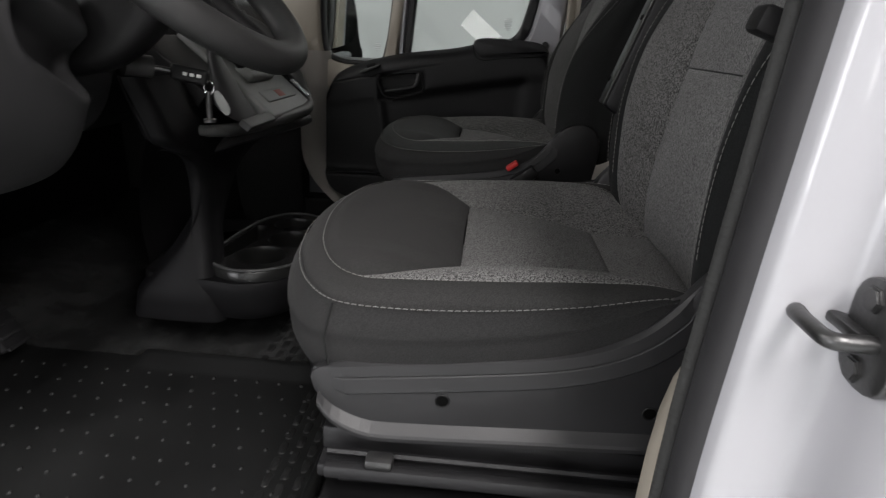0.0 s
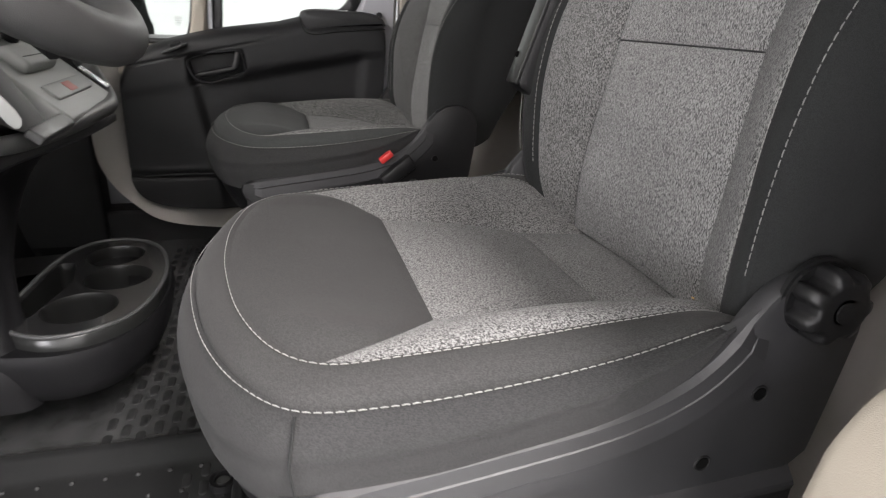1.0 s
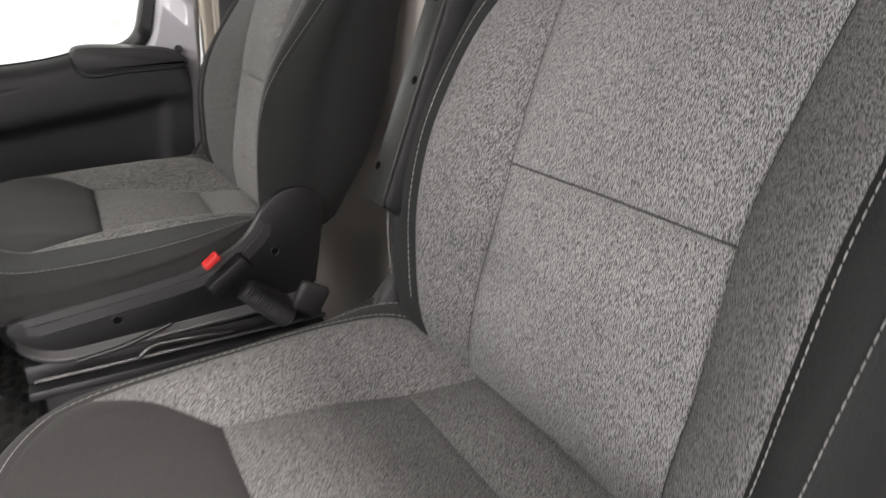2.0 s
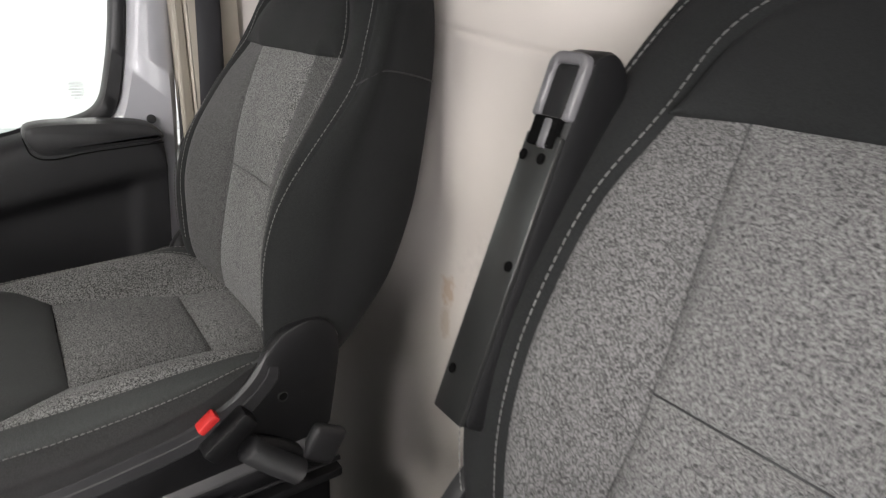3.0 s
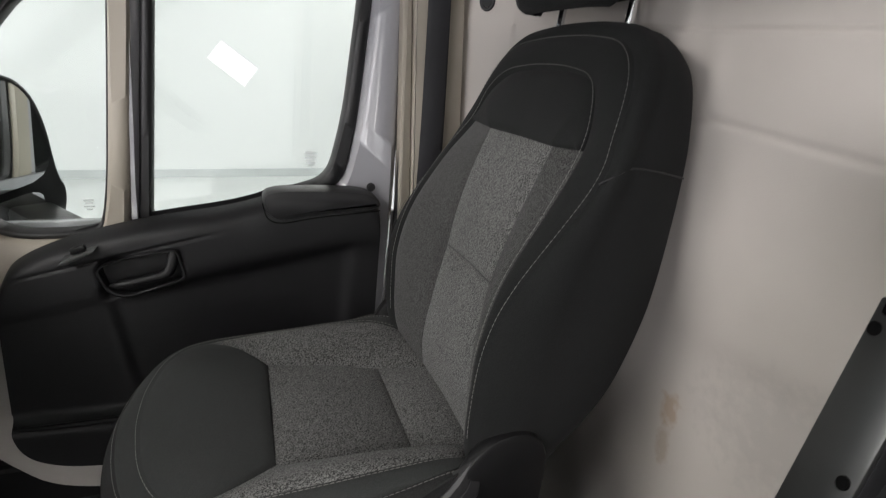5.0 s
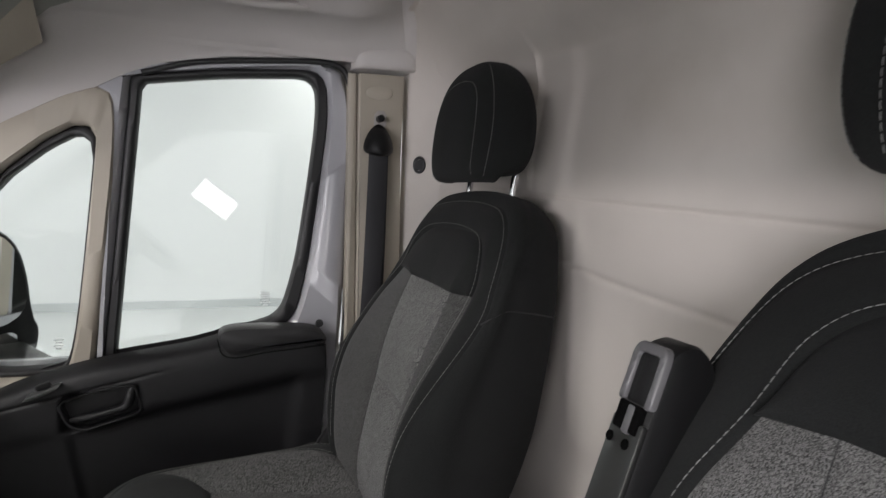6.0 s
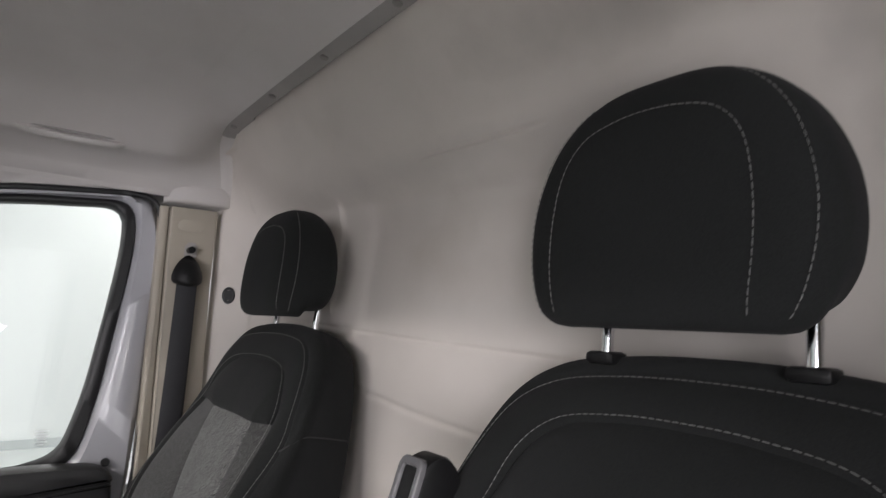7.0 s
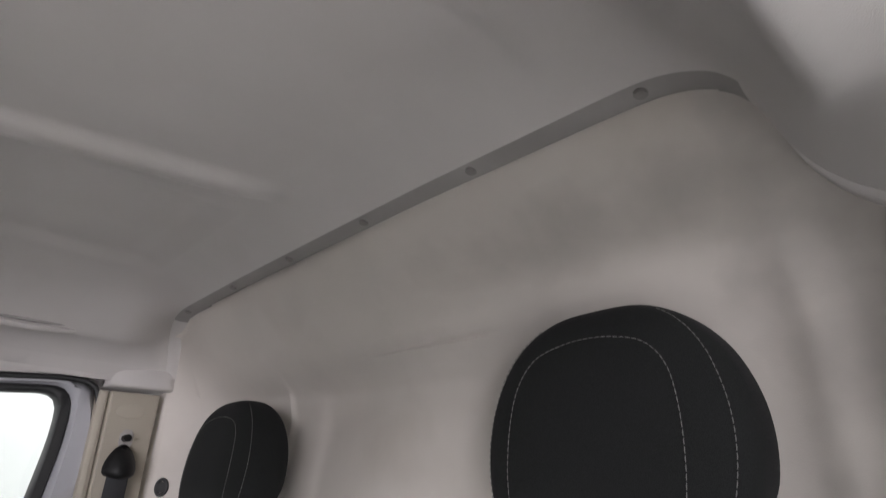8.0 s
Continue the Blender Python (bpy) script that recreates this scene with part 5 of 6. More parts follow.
HX, HZ = 0.532, 1.043       # foot of the headrest
HEAD = [(h * 1.02, w * 1.07, d * 1.05) for h, w, d in [(0.000, 0.10, 0.030), (0.004, 0.118, 0.043), (0.020, 0.134, 0.052), (0.055, 0.146, 0.056), (0.095, 0.150, 0.056), (0.135, 0.145, 0.054), (0.175, 0.130, 0.049), (0.205, 0.108, 0.042), (0.226, 0.080, 0.032), (0.238, 0.048, 0.020), (0.242, 0.001, 0.001)]]


def head_at(z):
    p = curve(HEAD, 200)
    k = int(np.argmin(abs(p[:, 0] - z)))
    return p[k, 1], p[k, 2]


def head_point(q, h, w, d):
    c, s = math.cos(q), math.sin(q)
    x = d * math.copysign(abs(c) ** 0.62, -c)
    y = w * math.copysign(abs(s) ** 0.62, s)
    lean = 0.02 + 0.10 * h - 0.35 * max(0, h - 0.05) ** 2
    flat = 0.014 * (1 - min(1, h / 0.06)) * (x > 0)      # rear foot lifts
    return (HX + x + lean - 0.012, y + 0.018, HZ + h + flat)


def head_rows():
    return [[head_point(q, h, w, d) for q in np.linspace(0, 2 * np.pi, 72, endpoint=False)] for h, w, d in curve(HEAD, 44)]


def surf(y, h):
    """Point on the headrest's front at a breadth and height."""
    w, d = head_at(h)
    s = min(0.98, (abs(y) / max(w, 1e-4)) ** (1 / 0.62))
    q = math.asin(s)
    x, yy, z = head_point(q, h, w, d)
    return (x - 0.0006, math.copysign(abs(yy - 0.018), y) + 0.018, z)


def head_line(half, foot):
    side = [(-half * 0.94, foot - 0.006), (-half, 0.07), (-half * 0.98, 0.125), (-half * 0.88, 0.166), (-half * 0.66, 0.192), (-half * 0.32, 0.203), (0, 0.206)]
    pts = side + [(-a, b) for a, b in side[:-1]][::-1]
    return np.array([surf(y, h) for y, h in curve(pts, 120)])


def head_side(s):
    out = []
    for h in np.linspace(0.012, 0.232, 60):
        w, d = head_at(h)
        q = math.radians(58)
        x, y, z = head_point(q, h, w, d)
        out.append((x - 0.0005, s * (y - 0.018) + 0.018 + s * 0.0005, z))
    return np.array(out)


driver_seat = build_seat("captain_chair", "charcoal vinyl and speckled grey cloth driver seat with pale stitching", -0.435, 0.0, 0.0, -1, True, 0.35)
passenger_seat = build_seat("captain_chair", "charcoal vinyl and speckled grey cloth passenger seat with pale stitching", 0.435, -0.056, 0.0, 1, False, 1.0)

# folded armrest on the driver seat
arm = part("folded_armrest", slab(fillet([(0.299, 0.592, 0.01), (0.399, 0.889, 0.012), (0.427, 0.897, 0.018), (0.449, 0.874, 0.022), (0.441, 0.80, 0.05), (0.377, 0.59, 0.02), (0.340, 0.565, 0.02)]), "y", 0.219, 0.266, 0.007), PLASTIC, driver_seat, "black folded-up armrest seen from below")
arm.scale = (1, 0.88, 1)
arm.location = (-0.004, 0.024, 0.003)
SL = math.degrees(math.atan(0.339))
def on_arm(size, y, z, out, mat, name, label="", bevel=0.002):
    return part(name, box(size, (0.375 + (z - 0.813) * 0.339 - out, y, z), bevel, 2, (0, SL, 0)), mat, arm, label)


on_arm((0.006, 0.044, 0.250), 0.2425, 0.712, 0.002, GLOSS, "armrest_plate", "black satin armrest cover plate")
tip = fillet([(0.2205, 0.004, 0.003), (0.2205, 0.057, 0.013), (0.267, 0.057, 0.013), (0.267, 0.004, 0.003)])
slot_in = fillet([(0.2295, 0.005, 0.002), (0.2295, 0.0475, 0.004), (0.2575, 0.0475, 0.004), (0.2575, 0.005, 0.002)])
vt, ft = ring(tip, slot_in, "x", -0.005, 0.006, 96, 0.0014)
tilt = np.array(pose(0.3835, 0, 0.838, 0, SL, 0))
vt = np.c_[vt, np.ones(len(vt))] @ tilt.T
part("armrest_tip", (vt[:, :3], ft), TIP, arm, "grey rounded armrest tip with a slot")
on_arm((0.004, 0.024, 0.040), 0.2425, 0.863, 0.000, PLASTIC, "slot_core")
on_arm((0.012, 0.032, 0.024), 0.2425, 0.832, 0.0022, HOLE, "hinge_gap")
on_arm((0.006, 0.010, 0.024), 0.239, 0.832, 0.0062, TIP, "hinge_pin")
for y, z in ((0.258, 0.813), (0.235, 0.813), (0.229, 0.729), (0.254, 0.633)):
    bm = disc(0.0045, 0.003, (0.375 + (z - 0.813) * 0.339 - 0.0062, y, z), (0, 90 + SL, 0), 16, 0.0008)
    part("screw", bm, HOLE, arm)

# buckle on the passenger seat's inner side
buckle = thing("belt_buckle", "black belt buckle with a red release button beside the passenger seat", "buckle")
part("body", box((0.030, 0.030, 0.076), (0.196, 0.150, 0.381), 0.006, 2, (0, 52, 0)), PLASTIC, buckle)
part("release_button", box((0.012, 0.020, 0.030), (0.171, 0.150, 0.411), 0.003, 2, (0, 52, 0)), RED, buckle, "red release button")
part("stalk", tube(curve([(0.225, 0.152, 0.355), (0.275, 0.16, 0.32), (0.33, 0.17, 0.26)], 16), 0.011, 8), PLASTIC, buckle)
bellows = np.array(curve([(0.218, 0.148, 0.352), (0.252, 0.146, 0.315), (0.290, 0.146, 0.278)], 41))
hose = thing("bellows_sleeve", "black ribbed bellows sleeve behind the passenger buckle", "sleeve")
part("sleeve", tube(bellows, [0.016 + 0.004 * (k % 2) for k in range(41)], 14), RUBBER, hose)

away = np.array((-0.056, 0.435, 0))
part("slide_lever", tube(curve([(-0.035, 0.136, 0.292), (0.03, 0.134, 0.302), (0.098, 0.136, 0.322)], 12) - away, 0.0042, 8), RAIL, passenger_seat, "thin black slide lever")
part("slide_bar", tube(curve([(0.048, 0.135, 0.278), (0.062, 0.133, 0.289), (0.08, 0.132, 0.293), (0.13, 0.132, 0.290), (0.19, 0.134, 0.284)], 24) - away, 0.0050, 8), GLOSS, passenger_seat, "shiny black bent slide bar")
part("hinge_bracket", box((0.060, 0.022, 0.062), np.array((0.335, 0.160, 0.300)) - away, 0.010, 3, (0, 30, 0)), PLASTIC_SOFT, passenger_seat, "black hinge bracket")

crumb = part("crumb", box((0.006, 0.005, 0.004), (0.371, -0.566, 0.421), 0.0015), CRUMB)
tagged(crumb, "small tan crumb lying in the seat fold", "crumb")


# ---- dashboard side ----
dash = thing("dashboard", "black moulded dashboard with a centre console and footwell shrouds", "dashboard")
rows = []
for y in np.linspace(-0.90, 0.90, 60):
    rows.append([(-1.24, y, 0.72), (-0.95, y, 0.76), (-0.75, y, 0.775), (-0.66, y, 0.745), (-0.62, y, 0.66), (-0.66, y, 0.55), (-0.74, y, 0.48), (-0.90, y, 0.42), (-1.2, y, 0.40)])
part("main_body", grid(rows), PLASTIC, dash)

# console leg: a thin moulded shell sweeping down from the ledge to the cup tray base
def ease(z, at, to):
    return float(np.mean([np.interp(z + d, at, to) for d in np.linspace(-0.018, 0.018, 9)]))


rows = []
for z in np.linspace(0.600, 0.100, 112):
    yl = ease(z, [0.06, 0.10, 0.16, 0.20, 0.25, 0.31, 0.40, 0.445, 0.470, 0.485, 0.60], [-0.145, -0.158, -0.163, -0.152, -0.135, -0.121, -0.120, -0.145, -0.20, -0.26, -0.27])
    yr = ease(z, [0.06, 0.14, 0.20, 0.25, 0.30, 0.355, 0.40, 0.425, 0.445, 0.49, 0.52, 0.60], [-0.05, -0.055, -0.060, -0.052, -0.030, 0.012, 0.075, 0.14, 0.29, 0.34, -0.10, -0.13])
    xf = ease(z, [0.06, 0.12, 0.20, 0.30, 0.42, 0.50, 0.60], [-0.405, -0.415, -0.436, -0.448, -0.445, -0.430, -0.47])
    xl = ease(z, [0.06, 0.09, 0.15, 0.24, 0.31, 0.37, 0.43, 0.60], [-0.60, -0.60, -0.585, -0.512, -0.468, -0.452, -0.450, -0.50])
    row = [(xl - 0.03, yl + 0.045, z), (xl - 0.012, yl + 0.012, z), (xl, yl + 0.001, z)]
    row += [(xl + (xf - 0.030 - xl) * u, yl - 0.004 * math.sin(math.pi * u), z) for u in np.linspace(0.06, 1, 9)]
    row += [(xf - 0.030 + 0.030 * math.sin(q), yl + 0.030 * (1 - math.cos(q)), z) for q in np.linspace(0.2, 1.45, 5)]
    y0 = min(yl + 0.034, yr - 0.02)
    row += [(xf + 0.006 * math.sin(math.pi * u), y0 + (yr - 0.010 - y0) * u, z) for u in np.linspace(0.05, 1, 10)]
    row += [(xf - 0.004, yr - 0.003, z), (xf - 0.014, yr, z), (xf - 0.06, yr + 0.004, z)]
    rows.append(row)
part("console_leg", grid(rows), LEG_SHADED, dash, "charcoal moulded console leg")
seam = curve([(-0.462, -0.118, 0.385), (-0.444, -0.06, 0.425), (-0.430, 0.04, 0.450), (-0.412, 0.20, 0.462), (-0.400, 0.34, 0.468)], 40)
part("leg_seam", tube(seam, 0.0014, 6), RUBBER, dash)
back_wall = [[(-0.60 - 0.05 * math.sin(k * 0.35), y, z) for k, z in enumerate(np.linspace(0.50, 0.03, 10))] for y in np.linspace(-0.02, 0.50, 10)]
part("cubby_wall", grid(back_wall), PLASTIC, dash)
lip_path = curve([(-0.47, -0.150, 0.500), (-0.405, -0.135, 0.498), (-0.376, -0.06, 0.496), (-0.358, 0.06, 0.496), (-0.350, 0.18, 0.498), (-0.349, 0.255, 0.500), (-0.365, 0.318, 0.510), (-0.395, 0.360, 0.545), (-0.44, 0.385, 0.61), (-0.51, 0.40, 0.68), (-0.60, 0.40, 0.72)], 70)
part("console_shelf", tube(lip_path, np.interp(np.linspace(0, 1, 70), [0, 0.1, 0.6, 0.75, 1], [0.008, 0.013, 0.015, 0.018, 0.016]), 14), LEDGE, dash, "dark grey rounded console ledge")
low_path = curve([(-0.448, -0.10, 0.448), (-0.415, -0.02, 0.462), (-0.385, 0.08, 0.466), (-0.366, 0.20, 0.466), (-0.360, 0.336, 0.464)], 50)
part("console_lip", grid([low_path + (-0.03, 0, 0.016), low_path + (-0.004, 0, 0.010), low_path + (0.001, 0, 0.003), low_path + (0.0, 0, -0.008), low_path + (-0.012, 0, -0.016), low_path + (-0.05, 0, -0.022)], flip=True), CONSOLE, dash, "charcoal lower console lip")
wing = [[p + np.array((0, 0, 0)), p + np.array((-0.03, 0.012, 0.0)), p + np.array((-0.10, 0.03, -0.01)), p + np.array((-0.25, 0.05, -0.05))] for p in lip_path[44:]]
part("console_wing", grid(wing), PLASTIC, dash, "black upswept console side")
under = [[(x, y, z - 0.004), (x - 0.05, y, z - 0.02), (x - 0.10, y, z - 0.045)] for x, y, z in lip_path[4:48]]
part("ledge_underside", grid(under), PLASTIC, dash)

# sloping switch panel behind the ledge
face = thing("switch_panel", "grey switch panel with a hazard button on the console", "switch panel")
fr_ = Matrix(((-0.766, 0, 0.643, -0.350), (0, 1, 0, 0), (0.643, 0, 0.766, 0.513), (0, 0, 0, 1)))


def on_face(s0, s1, y0, y1, low, high, mat, name, parent, label="", bevel=0.003):
    bm = box((s1 - s0, y1 - y0, high - low), ((s0 + s1) / 2, (y0 + y1) / 2, (low + high) / 2), bevel, 3)
    bmesh.ops.transform(bm, matrix=fr_, verts=bm.verts)
    bmesh.ops.reverse_faces(bm, faces=bm.faces) if fr_.determinant() < 0 else None
    return part(name, bm, mat, parent, label)


on_face(-0.008, 0.250, 0.022, 0.300, -0.030, 0.0, PANEL_GREY, "plate", face, "grey panel plate", 0.008)
on_face(-0.010, 0.014, -0.115, 0.024, -0.016, -0.002, LEDGE, "plate_end", face, "grey panel end")
on_face(0.090, 0.250, -0.115, 0.020, -0.050, -0.012, PLASTIC, "gaiter_surround", face, "black gaiter surround")
btn = on_face(0.030, 0.062, 0.064, 0.250, -0.004, 0.0035, PANEL_GREY, "switch_block", face, "grey switch block")
on_face(0.036, 0.056, 0.140, 0.180, 0.0036, 0.0042, material("faded_red_print", (0.30, 0.075, 0.065), 0.6), "hazard_mark", btn, "faded red hazard mark", 0.0002)
on_face(0.0295, 0.0625, 0.0625, 0.2515, -0.004, 0.0006, RUBBER, "switch_gap", face)
on_face(0.088, 0.138, 0.074, 0.212, -0.004, 0.020, PANEL_GREY, "dial_block", face, "grey heater dial block", 0.010)
on_face(0.106, 0.108, 0.085, 0.205, 0.012, 0.0208, PLASTIC, "block_groove", face, "", 0.0005)
for y in (0.095, 0.180):
    dl = disc(0.020, 0.022, (0.165, y, 0.014), (0, 0, 0), 24, 0.004)
    bmesh.ops.transform(dl, matrix=fr_, verts=dl.verts)
    part("dial", dl, PLASTIC, face, "black dial")
    on_face(0.150, 0.180, y - 0.002, y + 0.002, 0.024, 0.028, CHROME, "dial_pointer", face, "bright dial pointer", 0.001)
for y in (0.306, 0.320):
    on_face(0.015, 0.075, y, y + 0.0035, 0.000, 0.006, CHROME, "cable_plug", face, "pale plug edge", 0.0012)
on_face(0.004, 0.20, 0.300, 0.335, -0.040, -0.010, PLASTIC, "side_well", face)

# gear lever with its gaiter
lever = thing("gear_lever", "black gear lever with a folded vinyl gaiter on the console", "gear lever")
part("gaiter", grid([[(-0.400 + 0.62 * r * math.cos(q) - 0.35 * h, -0.052 + r * math.sin(q), 0.530 - 0.45 * r * math.cos(q) + h) for q in np.linspace(0, 2 * np.pi, 28, endpoint=False)] for r, h in ((0.062, 0), (0.058, 0.012), (0.044, 0.04), (0.036, 0.06), (0.026, 0.085), (0.016, 0.11), (0.012, 0.13))], close_u=True), RUBBER, lever, "black gaiter")
part("stick", tube([(-0.43, -0.052, 0.63), (-0.47, -0.050, 0.68), (-0.490, -0.048, 0.70)], 0.009, 10), PLASTIC, lever)
part("knob", grid([[(-0.482 + r * math.cos(q), -0.048 + r * math.sin(q), 0.70 + h) for q in np.linspace(0, 2 * np.pi, 20, endpoint=False)] for r, h in ((0.012, 0), (0.022, 0.012), (0.026, 0.03), (0.022, 0.048), (0.001, 0.056))], close_u=True), PLASTIC_SOFT, lever, "rounded black knob")

# cup tray at the foot of the console
tray = thing("cup_tray", "black cup holder tray with three round wells at the console foot", "cup holder")
T_OUT = np.array(rounded([(-0.478, -0.06), (-0.45, -0.125), (-0.37, -0.160), (-0.285, -0.115), (-0.252, -0.02), (-0.252, 0.11), (-0.285, 0.225), (-0.35, 0.275), (-0.42, 0.265), (-0.465, 0.18)], 2))
tc = np.array((-0.365, 0.06))
lev = lambda p, z: np.c_[p, np.full(len(p), z)]
o = star(T_OUT, tc, 160)
rows = [lev(tc + (o - tc) * k, z) for k, z in ((0.80, 0.105), (0.93, 0.13), (0.995, 0.175), (1.0, 0.200), (0.995, 0.214), (0.985, 0.2165))]
base = np.array(rounded([(-0.60, -0.06), (-0.595, -0.118), (-0.575, -0.142), (-0.50, -0.150), (-0.43, -0.160), (-0.36, -0.170), (-0.285, -0.128), (-0.246, -0.02), (-0.246, 0.12), (-0.28, 0.235), (-0.36, 0.285), (-0.46, 0.27), (-0.64, 0.24)], 2))
bc = base.mean(0)
part("tray_base", grid([lev(bc + (base - bc) * 0.5, 0.098), lev(bc + (base - bc) * 0.80, 0.100), lev(bc + (base - bc) * 0.88, 0.108), lev(bc + (base - bc) * 0.95, 0.135), lev(base, 0.176), lev(bc + (base - bc) * 0.996, 0.190), lev(bc + (base - bc) * 0.985, 0.1955), lev(bc + (base - bc) * 0.6, 0.1955)], close_u=True), LEG_SHADED, tray, "charcoal rounded tray base")
part("tray_body", grid(rows, close_u=True), GLOSS, tray)
WELLS = [(-0.366, -0.050, 0.056), (-0.334, 0.068, 0.056), (-0.362, 0.178, 0.052)]
holes = [[(x + r * math.cos(a), y + r * math.sin(a)) for a in np.linspace(0, 2 * math.pi, 48, endpoint=False)] for x, y, r in WELLS]
holes.append([tuple(q) for q in fillet([(-0.462, -0.030, 0.012), (-0.448, -0.085, 0.012), (-0.430, -0.075, 0.008), (-0.414, 0.010, 0.01), (-0.404, 0.060, 0.01), (-0.424, 0.150, 0.012), (-0.452, 0.150, 0.012)])])
bm = bmesh.new()
for loop in [[tuple(q) for q in tc + (o - tc) * 0.986]] + holes:
    vs = [bm.verts.new((x, y, 0.2185)) for x, y in loop]
    for k in range(len(vs)):
        bm.edges.new((vs[k - 1], vs[k]))
bmesh.ops.triangle_fill(bm, use_beauty=True, use_dissolve=False, edges=bm.edges[:], normal=(0, 0, 1))
part("tray_plate", bm, TRAY_TOP, tray, "shiny black tray plate round the wells", False)
for loop in holes:
    loop = np.array(loop)
    mid_w = loop.mean(0)
    part("cup_well", grid([lev(mid_w + (loop - mid_w) * k, z) for k, z in ((1.0, 0.2185), (0.985, 0.2160), (0.975, 0.205), (0.93, 0.125), (0.86, 0.112), (0.02, 0.110))], close_u=True), GLOSS, tray, "glossy black round cup well")
part("rim_bead", tube(lev(tc + (o - tc) * 0.985, 0.219), 0.0035, 8, closed=True), PLASTIC_GREY, tray, "lighter grey satin rim")
# steering column, wheel and key
wheel = thing("steering_wheel", "black grained steering wheel", "steering wheel")
til = radians(49)
wc = np.array((-0.313, -0.430, 0.778))
ux, uz = np.array((0, 1.0, 0)), np.array((-math.sin(til), 0, math.cos(til)))
nrm = np.array((math.cos(til), 0, math.sin(til)))
q = np.linspace(0, 2 * np.pi, 96, endpoint=False)
part("rim", tube(wc + 0.193 * (np.cos(q)[:, None] * ux + np.sin(q)[:, None] * uz), 0.0215, 16, closed=True), WHEEL, wheel, "black padded rim")
for d in ((0.97, 0.05), (-0.97, 0.05), (0.35, -0.93), (-0.35, -0.93)):
    way3 = d[0] * ux + d[1] * uz
    part("spoke", tube([wc - nrm * 0.02 + way3 * r for r in (0.05, 0.10, 0.15, 0.188)], [0.024, 0.017, 0.014, 0.012], 10), PLASTIC, wheel)
hub = disc(0.075, 0.05, (0, 0, 0), (0, 0, 0), 32, 0.015)
bmesh.ops.transform(hub, matrix=Matrix.Translation(wc - nrm * 0.015) @ Vector(nrm).to_track_quat("Z", "Y").to_matrix().to_4x4(), verts=hub.verts)
part("hub", hub, PLASTIC, wheel)
col = thing("steering_column", "black steering column shroud with stalk", "steering column")
c_path = curve([wc - nrm * 0.025, wc - nrm * 0.09 + (0, 0, -0.010), (-0.44, -0.435, 0.655), (-0.54, -0.435, 0.645), (-0.70, -0.435, 0.66)], 40)
c_rows = []
for k, c in enumerate(c_path):
    r = float(np.interp(k, [0, 4, 14, 39], [0.036, 0.046, 0.048, 0.055]))
    c_rows.append([c + r * (0.85 * math.copysign(abs(math.cos(q_)) ** 0.7, math.cos(q_)) * ux + math.copysign(abs(math.sin(q_)) ** 0.7, math.sin(q_)) * uz) for q_ in np.linspace(0, 2 * np.pi, 48, endpoint=False)])
c_rows = [[c_path[0]] * 48] + c_rows
part("shroud", grid(c_rows, close_u=True), PLASTIC, col, "black moulded column shroud")
part("shroud_joint", tube([c + 0.058 * ux for c in c_path[6:36]], 0.002, 6), RUBBER, col)
part("stalk", tube([wc - nrm * 0.06 + ux * 0.06, wc - nrm * 0.055 + ux * 0.15 - uz * 0.01, wc - nrm * 0.05 + ux * 0.175 - uz * 0.012], [0.009, 0.007, 0.011], 10), PLASTIC, col, "black wiper stalk")
part("lock_barrel", tube([(-0.425, -0.375, 0.628), (-0.400, -0.345, 0.624)], 0.016, 16), STEEL_DARK, col, "steel ignition lock")
keys = thing("ignition_key", "black remote key in the ignition with a pale tag", "key")
part("key_head", box((0.056, 0.014, 0.024), (-0.353, -0.322, 0.614), 0.006, 3, (0, 10, 12)), PLASTIC, keys)
for k in range(3):
    part("button", box((0.0065, 0.002, 0.005), (-0.356 + 0.010 * k, -0.3305 + 0.002 * k, 0.6155 - 0.0015 * k), 0.001, 2, (0, 10, 12)), PAPER, keys, "pale key button")
part("blade", tube([(-0.405, -0.345, 0.624), (-0.378, -0.328, 0.619)], 0.004, 8), STEEL_DARK, keys)
part("key_ring", tube([(-0.326 + 0.008 * math.cos(k), -0.318, 0.596 + 0.010 * math.sin(k)) for k in np.linspace(0, 6.28, 20)[:-1]], 0.0010, 6, closed=True), CHROME, keys)
part("tag", slab(rounded([(-0.317, 0.592), (-0.309, 0.592), (-0.293, 0.568), (-0.295, 0.556), (-0.304, 0.555), (-0.318, 0.578)], 1), "y", -0.320, -0.317, 0.001), PANEL_GREY, keys, "pale grey key tag")
part("fob", tube([(-0.327, -0.318, 0.590), (-0.328, -0.318, 0.570), (-0.328, -0.318, 0.549), (-0.328, -0.318, 0.548), (-0.328, -0.318, 0.543)], [0.004, 0.0045, 0.0045, 0.010, 0.010], 12), STEEL_DARK, keys, "dark steel fob")

# lower dash shrouds round the driver footwell
pocket_a, pocket_b = np.array((-0.588, 0.676)), np.array((-0.512, 0.632))      # y, z ends of the rounded pocket
sh = []
